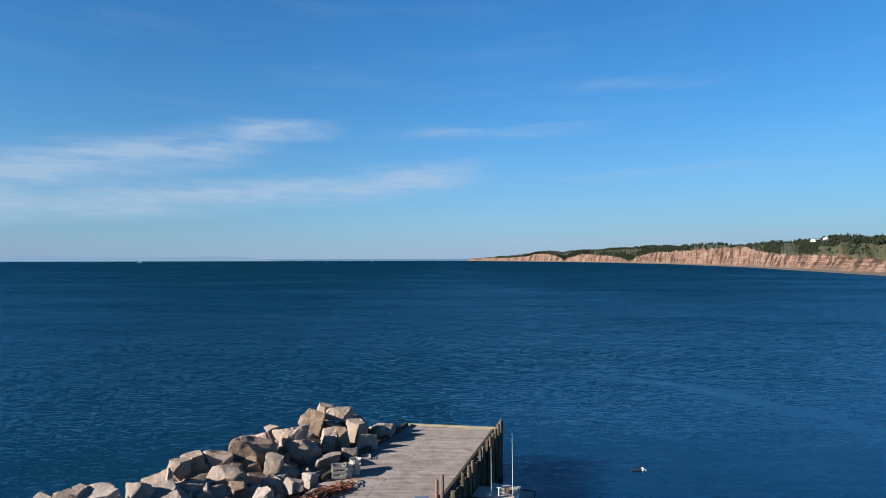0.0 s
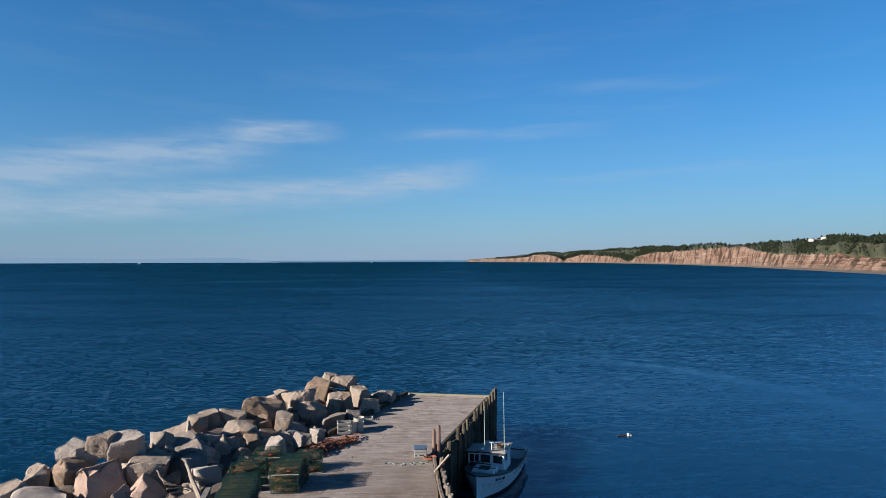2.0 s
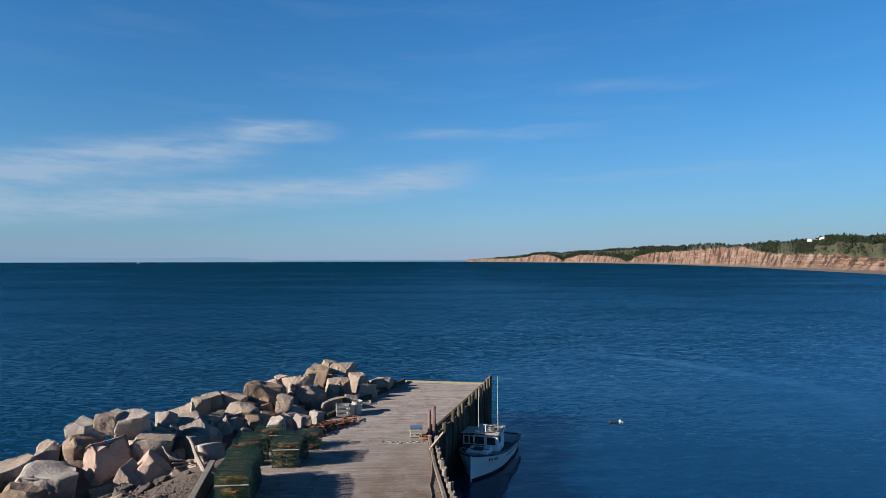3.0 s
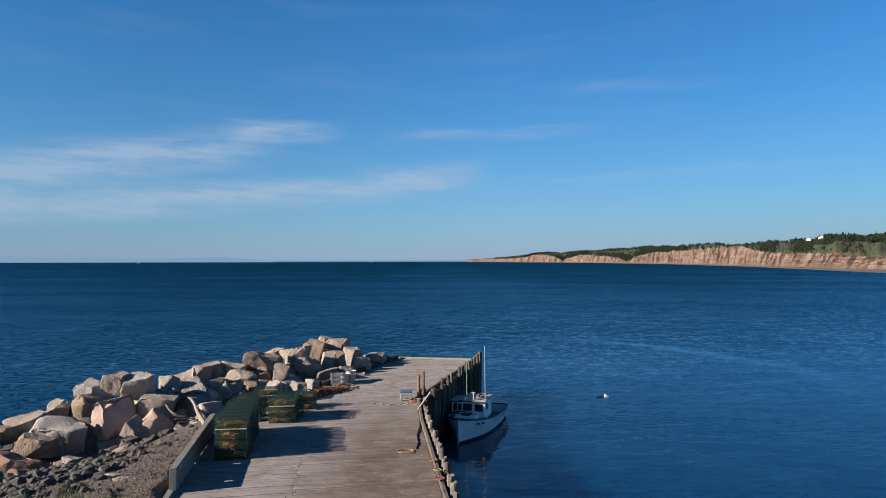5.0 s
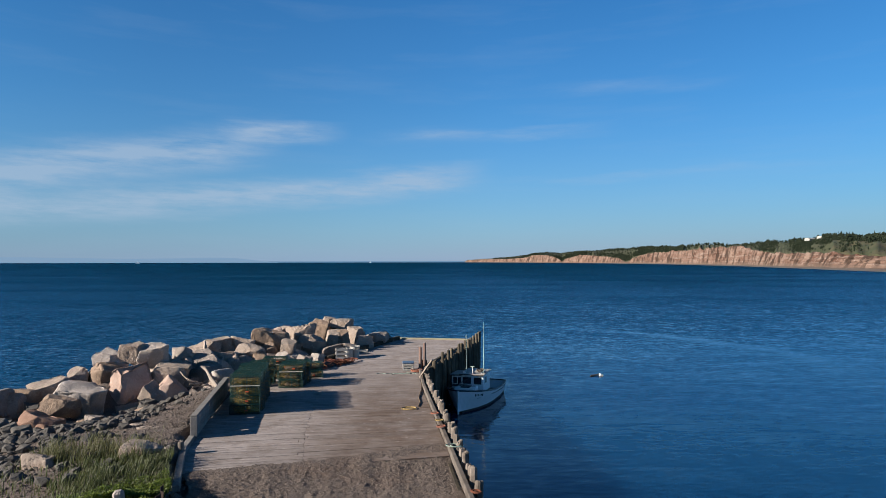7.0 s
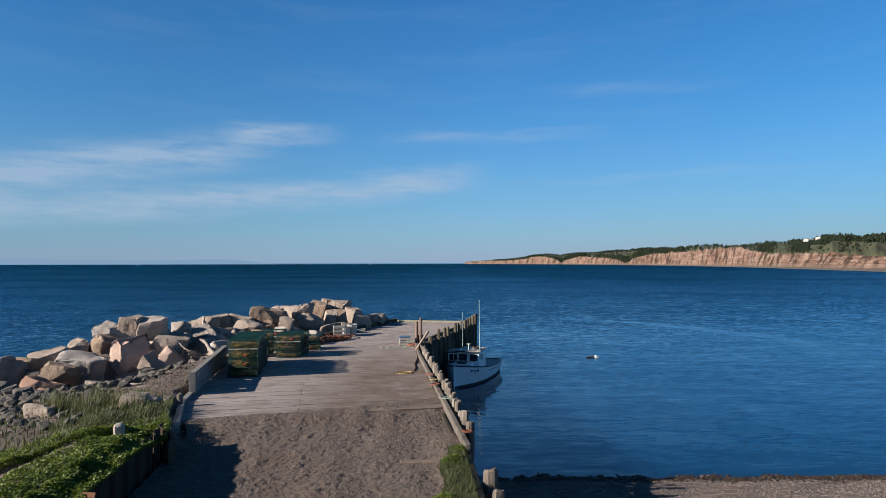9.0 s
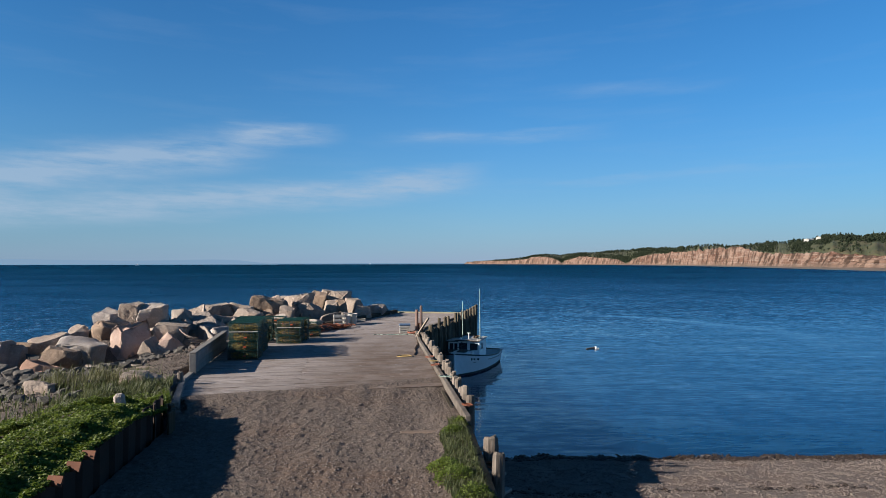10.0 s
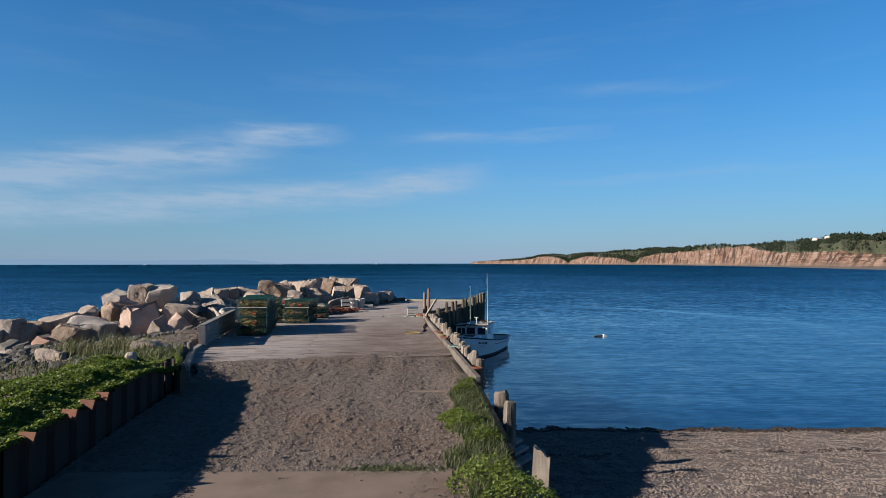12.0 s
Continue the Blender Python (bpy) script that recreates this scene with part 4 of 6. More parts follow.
def boulder(x, y, z, w, d, h, tone, yaw=None, roll=None, seed=0):
    """One block of about this width, depth and height; yaw turns it on its bed, roll tips it sideways."""
    BOULDER_COUNT[0] += 1
    rnd = random.Random(seed or 100 + BOULDER_COUNT[0])
    turn = (rnd.uniform(-14, 14), rnd.uniform(-17, 17) if roll is None else roll, rnd.uniform(-15, 42) if yaw is None else yaw)
    ob = part("boulder", rock_bm(rnd, w * 1.08, d * 1.1, h * 1.66, turn), ROCK[tone], smooth=True)
    ob.matrix_basis = pose(x, y, z - 0.28 * h)
    return tagged(ob, LABELS[tone], "boulder", "armour boulders")


boulder(-18.67, 24.45, 3.02, 2.28, 1.46, 1.02, "tan")
boulder(-19.51, 23.64, 2.83, 1.45, 1.42, 0.97, "brown")
boulder(-18.33, 26.11, 3.33, 1.15, 1.15, 0.94, "tan")
boulder(-17.07, 26.46, 3.44, 2.32, 1.60, 1.15, "brown")
boulder(-17.24, 27.33, 4.15, 2.03, 1.25, 0.93, "pale")
boulder(-16.12, 27.50, 4.55, 1.14, 1.04, 0.79, "tan")
boulder(-15.08, 27.78, 4.34, 1.9, 1.6, 1.08, "pale", 30, -12, 23)
boulder(-14.29, 29.42, 3.78, 1.18, 1.18, 1.30, "grey")
boulder(-14.01, 30.86, 3.97, 1.59, 1.59, 1.31, "tan")
boulder(-15.45, 26.23, 3.24, 2.28, 2.2, 1.7, "pink", -30, -22, 12)
boulder(-17.05, 24.24, 2.49, 3.1, 2.3, 1.6, "pale", 22, 5, 23)
boulder(-13.86, 27.15, 3.28, 2.25, 1.45, 1.05, "tan")
boulder(-13.0, 25.61, 2.74, 2.11, 2.0, 1.48, "pink", 35, 34)
boulder(-13.71, 24.82, 2.70, 1.25, 1.1, 1.26, "tan", -20, 36)
boulder(-12.86, 29.65, 3.63, 2.05, 1.45, 1.08, "grey")
boulder(-12.12, 28.10, 3.23, 1.71, 1.03, 0.71, "grey")
boulder(-10.82, 26.64, 3.09, 1.75, 1.43, 1.02, "pale")
boulder(-12.04, 31.36, 3.34, 1.68, 1.65, 1.23, "tan")
boulder(-13.68, 32.59, 4.13, 1.29, 0.87, 0.67, "tan")
boulder(-13.31, 33.61, 4.12, 1.79, 1.07, 0.79, "tan")
boulder(-12.05, 34.13, 4.00, 1.59, 1.30, 1.00, "tan")
boulder(-10.51, 35.16, 4.25, 2.41, 1.64, 1.29, "brown")
boulder(-10.60, 36.09, 4.65, 1.45, 0.87, 0.48, "pink")
boulder(-11.03, 32.11, 3.88, 1.85, 1.11, 0.73, "tan")
boulder(-10.35, 31.59, 3.47, 1.35, 0.93, 0.70, "brown")
boulder(-9.10, 34.10, 3.87, 0.98, 0.98, 0.81, "tan")
boulder(-8.98, 37.13, 4.61, 2.18, 1.31, 0.87, "tan")
boulder(-10.32, 38.07, 4.46, 1.00, 0.72, 0.57, "tan")
boulder(-8.41, 40.64, 4.38, 1.73, 1.42, 1.13, "brown")
boulder(-7.89, 42.38, 4.66, 1.23, 0.84, 0.68, "tan")
boulder(-6.89, 41.71, 4.57, 1.82, 1.09, 0.64, "tan")
boulder(-8.08, 36.64, 3.72, 2.16, 1.38, 1.07, "tan")
boulder(-6.23, 38.70, 3.88, 1.01, 1.01, 1.07, "brown")
boulder(-5.45, 40.44, 3.89, 1.43, 1.41, 1.11, "tan")
boulder(-7.04, 38.62, 3.91, 1.21, 1.16, 0.91, "tan")
boulder(-6.53, 36.15, 3.22, 1.67, 1.46, 1.11, "grey")
boulder(-7.00, 33.59, 3.11, 0.96, 0.90, 0.67, "pale")
boulder(-7.71, 32.58, 3.20, 1.18, 0.79, 0.59, "grey")
boulder(-4.73, 39.10, 3.52, 1.31, 1.03, 0.80, "tan")
boulder(-4.03, 41.60, 3.62, 1.73, 1.04, 0.62, "grey")
boulder(-3.60, 43.10, 3.18, 1.65, 0.99, 0.55, "grey")
boulder(-5.55, 37.57, 3.31, 0.95, 0.66, 0.51, "grey")
boulder(-16.85, 20.91, 2.34, 1.6, 1.11, 0.78, "red", 10, 12)
boulder(-11.01, 24.58, 2.31, 0.82, 0.82, 0.70, "dark")
boulder(-12.60, 23.59, 2.18, 1.00, 0.88, 0.59, "red")
boulder(-13.50, 23.59, 2.34, 1.06, 0.95, 0.63, "dark")
boulder(-14.55, 20.56, 2.23, 0.71, 0.62, 0.40, "dark")
boulder(-16.37, 19.58, 2.02, 0.79, 0.79, 0.51, "dark")
boulder(-11.9, 13.3, 2.98, 1.2, 0.85, 0.62, "tan", 6, 3)
boulder(-8.88, 13.78, 3.24, 1.25, 0.80, 0.50, "tan")
boulder(-10.48, 14.37, 2.95, 0.75, 0.75, 0.64, "grey")


boulder(-8.5, 29.8, 3.5, 1.5, 0.55, 1.15, "pale", 4)


def build_lower_armour():
    """The rest of the armour: below, between and seaward of the boulders above; the seaward half joined."""
    rnd = random.Random(77)
    tones = ("tan", "grey", "brown", "dark")
    meshes = {tone: [] for tone in tones}
    for i in range(8):
        bm = rock_bm(random.Random(300 + i), 1, 0.9, 0.8, (10 * i, 25 * i, 0))
        meshes[tones[i % 4]].append(mesh_of("boulder", bm, ROCK[tones[i % 4]], True))
    singles, verts, faces = 0, [], []
    for i in range(1900):
        y = rnd.uniform(15, 46)
        off = rnd.uniform(-6.5, 6.0)
        x = lerp(CREST, min(y, 46)) + off
        z = height(x, y)
        if x > lerp(LEFT, y) - 0.8 or z < -0.8 or (y < 22 and x > -17.0):
            continue
        s = rnd.uniform(0.9, 1.8)
        tone = rnd.choice(("tan", "grey", "brown", "tan")) if y > 25 else rnd.choice(("dark", "brown", "dark"))
        me = rnd.choice(meshes[tone])
        m = pose(x, y, z - 0.24 * s, rnd.uniform(-40, 40), rnd.uniform(-40, 40), rnd.uniform(0, 360)) @ Matrix.Diagonal((s, s, s * 0.9, 1))
        if off > -0.5 and singles < 120:
            ob = new("boulder", me)
            ob.matrix_basis = m
            tagged(ob, LABELS[tone], "boulder", "armour boulders")
            singles += 1
        elif len(verts) < 130000:
            n = len(verts)
            verts += [tuple(m @ v.co) for v in me.vertices]
            faces += [tuple(n + k for k in p.vertices) for p in me.polygons]
    tagged(raw("seaward_armour", verts, faces, ROCK["brown"], True), "heaped brown boulders on the seaward slope of the breakwater", "boulders", kind="stuff")


build_lower_armour()


def build_gap_blocks():
    """Middling blocks wedged between the large ones along the crest and the landward face."""
    rnd = random.Random(58)
    for i in range(64):
        y = 28.0 + 15.5 * (i + rnd.random()) / 64
        x = lerp(CREST, y) + rnd.uniform(-1.6, 4.2)
        if x > lerp(LEFT, y) - 0.9:
            continue
        s = rnd.uniform(0.65, 1.25)
        boulder(x, y, height(x, y) + 0.22 * s, s * 1.15, s, s * 0.75, rnd.choice(("tan", "pale", "tan", "brown", "grey", "pink")))


build_gap_blocks()
boulder(-19.74, 22.36, 2.88, 1.03, 1.03, 1.04, "grey")
boulder(-19.33, 22.74, 2.81, 0.94, 0.94, 0.91, "grey")
boulder(-16.82, 22.19, 2.80, 1.41, 1.23, 0.70, "brown")
boulder(-18.04, 22.40, 2.55, 1.32, 0.79, 0.44, "dark")
boulder(-12.64, 12.93, 2.85, 0.44, 0.44, 0.26, "dark")
boulder(-16.80, 19.01, 2.59, 0.83, 0.61, 0.34, "dark")
boulder(-17.62, 19.17, 2.56, 0.86, 0.83, 0.46, "dark")
boulder(-20.63, 22.35, 2.64, 1.54, 1.38, 0.79, "grey")
boulder(-12.55, 15.65, 2.79, 0.62, 0.37, 0.16, "dark")
boulder(-10.59, 17.22, 2.93, 1.38, 0.83, 0.32, "tan")
for i in range(30):
    BOULDER_RND = random.Random(900 + i)
    y = BOULDER_RND.uniform(17.5, 24.0)
    x = -14.2 - 0.55 * (22 - y) - BOULDER_RND.random() * 3.8
    s = BOULDER_RND.uniform(0.45, 1.0)
    boulder(x, y, height(x, y) + 0.12 * s, s, s * 0.8, s * 0.6, BOULDER_RND.choice(("dark", "grey", "dark", "red", "brown")))


# ---- shore end: sheet piling and fence ----
def build_sheet_wall():
    wall = thing("sheet_pile_wall", 0, 0, 0, 0, "rusted steel sheet piling along the gravel track", "retaining wall", kind="structure")
    bm = bmesh.new()
    prof = ((-0.40, 0.0), (-0.26, 0.0), (-0.14, 0.07), (0.14, 0.07), (0.26, 0.0), (0.40, 0.0))
    for top in (0.0,):
        ring = []
        for off in (0.0, 0.02):
            for x, y in prof:
                ring.append((bm.verts.new((x, y - off, -1.25)), bm.verts.new((x, y - off, top))))
        n = len(prof)
        for i in range(n - 1):
            a, b, c, d = ring[i], ring[i + 1], ring[n + i], ring[n + i + 1]
            bm.faces.new((a[0], b[0], b[1], a[1]))
            bm.faces.new((c[1], d[1], d[0], c[0]))
            bm.faces.new((a[1], b[1], d[1], c[1]))
    # sheets take the rust with the shade of the wall face in its colour
    me = mesh_of("steel_sheet", bm, M_RUST_SHADED)
    rnd = random.Random(3)
    y = -7.0
    while y < 9.4:
        p, q = Vector((lerp(LEFT, y) - 0.33, y)), Vector((lerp(LEFT, y + 0.8) - 0.33, y + 0.8))
        d = q - p
        piece("steel_sheet", me, wall, pose(p.x, p.y, 3.63 + rnd.uniform(-0.05, 0.04), 0, 0, math.degrees(math.atan2(d.y, d.x))))
        y += 0.78
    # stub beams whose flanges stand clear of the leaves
    # plates take the lighter rust, sunlight put into its colour
    fm = mesh_of("flange_plate", boxed(0.27, 0.03, 0.17, pose(0, 0, -0.085), 0.004), M_RUST_SUNLIT)
    for y in (0.75, 1.6, 2.9, 3.58, 4.2):
        piece("flange_plate", fm, wall, pose(lerp(LEFT, y) - 0.16, y - 0.06, 3.77, -22, 0, -8))
    return wall


build_sheet_wall()


def build_end_posts():
    for i in range(5):
        y = 8.6 + 0.28 * i
        ob = part("plank_post", boxed(0.16, 0.07, 1.0, pose(0, 0, -0.5), 0.01), M_TAR)
        ob.matrix_basis = pose(lerp(LEFT, y) + 0.0 - 0.03 * i, y, 3.36 - 0.02 * (i % 3), 0, 0, 78)
        tagged(ob, "dark upright plank at the end of the sheet piling", "post", "bank posts")
    for x, y, top, w in ((-7.75, 14.2, 3.4, 0.2), (-8.1, 14.0, 3.3, 0.24), (-8.35, 14.3, 3.2, 0.16)):
        ob = part("post_stump", pile_mesh(w / 2, 0.9, PILE_RND), M_PILE)
        ob.matrix_basis = pose(x, y, top, 2, -3, 20)
        tagged(ob, "weathered post stump beside the kerb", "post", "post stumps")


build_end_posts()


def build_fence():
    """Low plank barrier on the deck edge beside the traps, in three panels with narrow gaps."""
    p, q = Vector((-7.99, 16.05)), Vector((-9.4, 23.4))
    d = q - p
    n = d.length
    fence = thing("plank_barrier", p.x, p.y, DECK + 0.03, math.degrees(math.atan2(d.y, d.x)), "grey weathered plank barrier along the deck edge", "barrier")
    for i in range(3):
        part("board", boxed(n, 0.05, 0.185, pose(n / 2, 0.0, 0.095 + 0.187 * i), 0.006), M_TIMBER, fence)
    for a, b in ((0.0, 0.62), (0.72, 2.55), (2.65, n)):
        part("board", boxed(b - a, 0.05, 0.185, pose((a + b) / 2, 0.0, 0.095 + 0.187 * 3), 0.006), M_TIMBER, fence)
    for x in (0.07, 1.7, 3.6, 5.4, n - 0.1):
        part("post", boxed(0.12, 0.12, 0.74, pose(x, 0.09, 0.37), 0.01), M_TIMBER, fence)
    part("cap", boxed(n + 0.1, 0.24, 0.07, pose(n / 2, 0.06, 0.785), 0.015), M_TIMBER, fence, "flat grey cap plank")
    part("end_board", boxed(0.05, 0.24, 0.75, pose(-0.03, 0.06, 0.375), 0.01), M_TIMBER, fence)


build_fence()


# ---- lobster traps ----
def build_trap(lathed, seed):
    """Wire trap: coated mesh box, laths, twine heads and a tag."""
    tr = thing("lobster_trap", 0, 0, 0, 0, "green wire lobster trap with yellow twine, stacked on the pier", "trap", "stacked lobster traps")
    lx, ly, lz, r = 1.22, 0.56, 0.385, 0.0042
    bm = bmesh.new()
    sq = lambda a, b: rod(bm, a, b, r, sides=4, caps=False)
    nx, ny, nz = 19, 9, 6
    for i in range(nx + 1):
        x = -lx / 2 + lx * i / nx
        for z in (0.02, lz):
            sq((x, -ly / 2, z), (x, ly / 2, z))
        for y in (-ly / 2, ly / 2):
            sq((x, y, 0.02), (x, y, lz))
    for j in range(ny + 1):
        y = -ly / 2 + ly * j / ny
        for z in (0.02, lz):
            sq((-lx / 2, y, z), (lx / 2, y, z))
        for x in (-lx / 2, lx / 2):
            sq((x, y, 0.02), (x, y, lz))
    for k in range(1, nz):
        z = 0.02 + (lz - 0.02) * k / nz
        for y in (-ly / 2, ly / 2):
            sq((-lx / 2, y, z), (lx / 2, y, z))
        for x in (-lx / 2, lx / 2):
            sq((x, -ly / 2, z), (x, ly / 2, z))
    part("wire_mesh", bm, M_WIRE, tr)
    frame_bm = bmesh.new()
    for y in (-ly / 2, ly / 2):
        for z in (0.02, lz):
            rod(frame_bm, (-lx / 2, y, z), (lx / 2, y, z), 0.012, sides=5)
    for x in (-lx / 2, 0.05, lx / 2):
        for y in (-ly / 2, ly / 2):
            rod(frame_bm, (x, y, 0), (x, y, lz), 0.011, sides=5)
    part("edge_frame", frame_bm, M_WIRE, tr)
    for y in (-ly / 2 - 0.02, ly / 2 + 0.02) if lathed else ():
        part("lath", boxed(lx, 0.03, 0.035, pose(0, y, 0.02), 0.004), M_SLAT, tr, "bleached wooden runner")
    rnd = random.Random(seed)
    tw = bmesh.new()
    for _ in range(80):
        a = Vector((rnd.uniform(-0.52, 0.52), rnd.uniform(-0.24, 0.22), rnd.uniform(0.08, 0.3)))
        tube(tw, [a, a + Vector((rnd.uniform(-0.2, 0.2), rnd.uniform(-0.15, 0.15), rnd.uniform(-0.1, 0.08))),
                  a + Vector((rnd.uniform(-0.3, 0.3), rnd.uniform(-0.2, 0.2), rnd.uniform(-0.18, 0.02)))], 0.0055, 4)
    part("twine_head", tw, M_NET, tr, "yellow twine netting")
    wad = bmesh.new()
    bmesh.ops.create_icosphere(wad, subdivisions=2, radius=0.5, matrix=pose(0.1, 0, 0.13) @ Matrix.Diagonal((1.02, 0.46, 0.27, 1)))
    for v in wad.verts:
        v.co += Vector((0.06, 0.04, 0.06)) * noise.noise(v.co * 9 + Vector((seed, 0, 0)))
    part("coiled_warp", wad, M_TWINE if seed % 2 else M_DROPE, tr, "dark coiled rope inside the trap")
    if seed % 3:
        part("tag", boxed(0.13, 0.015, 0.06, pose(rnd.uniform(-0.4, 0.4), -ly / 2 - 0.012, 0.17), 0.003), M_TAG, tr, "orange plastic tag")
    return tr


TRAPS = {True: [build_trap(True, 9), build_trap(True, 10)], False: [build_trap(False, 12), build_trap(False, 13), build_trap(False, 14)]}
USED = []
TRAP_RND = random.Random(41)
LAYER = 0.398


def trap_at(x, y, layer, yaw, lathed=False):
    """One more trap of a stack: the first of each build is set down itself, the rest are copies."""
    source = TRAP_RND.choice(TRAPS[lathed])
    m = pose(x + TRAP_RND.uniform(-0.07, 0.07), y + TRAP_RND.uniform(-0.02, 0.02), DECK + 0.012 + LAYER * layer, 0, 0, yaw + TRAP_RND.uniform(-3, 3))
    if source not in USED:
        USED.append(source)
        source.matrix_basis = m
        return source
    return copy_thing(source, m)


def stack(x, y, layers, yaw, top_lath=True):
    for lay in range(layers):
        trap_at(x, y, lay, yaw, (top_lath and lay == layers - 1))


for row in range(7):
    stack(-7.32 - 0.19 * 0.6 * row, 19.72 + 0.6 * row, 4 if row < 6 else 3, 6, row == 0)
for row in range(3):
    stack(-6.72 + 0.03 * row, 25.2 + 0.6 * row, 3, 4, row == 0)
stack(-8.15, 27.5, 3, 3)
stack(-8.15, 28.1, 2, 3, False)
stack(-8.55, 25.35, 3, 12, False)
stack(-8.5, 26.2, 3, 8, False)
stack(-6.25, 27.65, 1, 14)
stack(-6.35, 28.3, 2, -8, False)


# ---- boat ----
def build_boat():
    boat = thing("fishing_boat", 2.06, 31.3, 0, -18.7, "small white inshore fishing boat moored beside the pier", "boat")
    sheer = ((0, 1.42), (1, 1.27), (2.5, 1.06), (4, 0.90), (5.5, 0.82), (7.2, 0.86))
    half = ((0, 0.03), (0.35, 0.46), (0.9, 0.90), (1.8, 1.28), (3.2, 1.48), (5.5, 1.50), (7.2, 1.38))
    water = ((0, 0.015), (0.35, 0.15), (0.9, 0.44), (1.8, 0.88), (3.2, 1.22), (5.5, 1.32), (7.2, 1.22))
    stations = [0, 0.12, 0.35, 0.7, 1.1, 1.6, 2.2, 2.9, 3.7, 4.6, 5.5, 6.4, 7.2]

    def ring(y, inner, low, high):
        """Points across the hull between two heights, from one side round to the other."""
        pts = []
        s, hb, wb = lerp(sheer, y), lerp(half, y), lerp(water, y)
        zs = [(s, hb), (s * 0.72, wb + (hb - wb) * 0.80), (s * 0.42, wb + (hb - wb) * 0.42), (0.14, wb + (hb - wb) * 0.08), (-0.1, wb * 0.96), (-0.42, wb * 0.6), (-0.55, 0.02)]
        for z, x in zs:
            if low <= z <= high:
                pts.append((max(x - inner, 0.005), z))
        return [Vector((-x, y, z)) for x, z in pts] + [Vector((x, y, z)) for x, z in reversed(pts)]

    def loft(low, high, inner, flip, bm, close=False):
        prev = None
        for y in stations:
            if inner and y < 0.3:
                continue
            vs = [bm.verts.new(p) for p in ring(y, inner, low, high)]
            if prev:
                for i in range(len(vs) - 1):
                    if not close and i == len(vs) // 2 - 1:
                        continue
                    f = (prev[i], prev[i + 1], vs[i + 1], vs[i])
                    bm.faces.new(f[::-1] if flip else f)
            prev = vs
        return prev

    bm = bmesh.new()
    last = loft(0.1, 9, 0.0, True, bm)
    bm.faces.new(last)
    loft(0.1, 9, 0.07, False, bm)
    part("hull", bm, M_WHITE, boat, smooth=False)
    bm = bmesh.new()
    last = loft(-9, 0.15, -0.004, True, bm, True)
    bm.faces.new(last)
    part("bottom", bm, M_BOTTOM, boat, "dark bottom paint at the waterline")
    # rails, one a side
    for sx in (-1, 1):
        bm = bmesh.new()
        tube(bm, [(sx * (lerp(half, y) + 0.015), y, lerp(sheer, y) + 0.01) for y in stations], 0.045, 6)
        part("gunwale", bm, M_BLACK, boat, "black rubbing strake")
        bm = bmesh.new()
        tube(bm, [(sx * (lerp(water, y) + (lerp(half, y) - lerp(water, y)) * 0.83 + 0.015), y, lerp(sheer, y) * 0.76) for y in stations if y > 2.5], 0.022, 5)
        part("strake", bm, M_BLACK, boat)
    bm = bmesh.new()
    box(bm, 0.07, 0.09, 1.55, pose(0, -0.03, 0.66), 0.01)
    part("stem", bm, M_WHITE, boat)
    # foredeck and cockpit sole
    def plate(y0, y1, dz, inset, name, mt, label=""):
        bm = bmesh.new()
        prev = None
        for y in np.linspace(y0, y1, 9):
            hb = max(lerp(half, y) - inset, 0.03)
            z = lerp(sheer, y) + dz if dz < 0.5 else dz
            vs = [bm.verts.new((s * hb, y, z + (0.06 if s == 0 else 0))) for s in (-1, 0, 1)]
            if prev:
                for i in range(2):
                    bm.faces.new((prev[i], prev[i + 1], vs[i + 1], vs[i]))
            prev = vs
        return part(name, bm, mt, boat, label)

    plate(0.1, 2.75, -0.06, 0.03, "foredeck", M_DECKGREY, "grey foredeck")
    bm = bmesh.new()
    box(bm, 2.2, 3.2, 0.06, pose(0, 5.5, 0.24))
    part("cockpit_sole", bm, M_DECKGREY, boat)
    bm = bmesh.new()
    box(bm, 0.9, 1.1, 0.5, pose(0.1, 5.2, 0.5), 0.03)
    part("engine_box", bm, M_DKWOOD, boat, "dark engine box")
    part("transom_cap", boxed(2.5, 0.12, 0.06, pose(0, 7.16, 0.88), 0.01), M_BLACK, boat)
    part("trunk", boxed(1.3, 1.1, 0.3, pose(0, 1.75, 1.2), 0.05), M_CABIN, boat, "low trunk cabin")
    part("hatch", boxed(0.6, 0.55, 0.06, pose(0, 1.65, 1.38), 0.02), M_DKWOOD, boat, "dark hatch")
    # wheelhouse: front, sides with window openings, roof
    y0, y1, hw, zb, zt = 2.55, 4.3, 0.74, 0.85, 1.98
    cx = 0.17
    sill, head = 1.36, 1.80
    cab = part("wheelhouse", boxed(2 * hw - 0.14, 0.06, 0.5, pose(cx, y1 - 0.03, 1.1)), M_CABIN, boat)
    bm = bmesh.new()
    for x0, x1 in ((-hw, -hw + 0.08), (-0.09, 0.09), (hw - 0.12, hw)):
        box(bm, x1 - x0, 0.07, head - sill, pose(cx + (x0 + x1) / 2, y0 + 0.06, (sill + head) / 2))
    box(bm, 2 * hw, 0.075, sill - zb, pose(cx, y0 + 0.06, (zb + sill) / 2))
    box(bm, 2 * hw, 0.075, zt - head, pose(cx, y0 + 0.06, (zt + head) / 2))
    part("front_wall", bm, M_CABIN, cab)
    for x0, x1 in ((-hw + 0.08, -0.09), (0.09, hw - 0.12)):
        part("window_pane", boxed(x1 - x0, 0.02, head - sill, pose(cx + (x0 + x1) / 2, y0 + 0.065, (sill + head) / 2)), M_GLASS, cab)
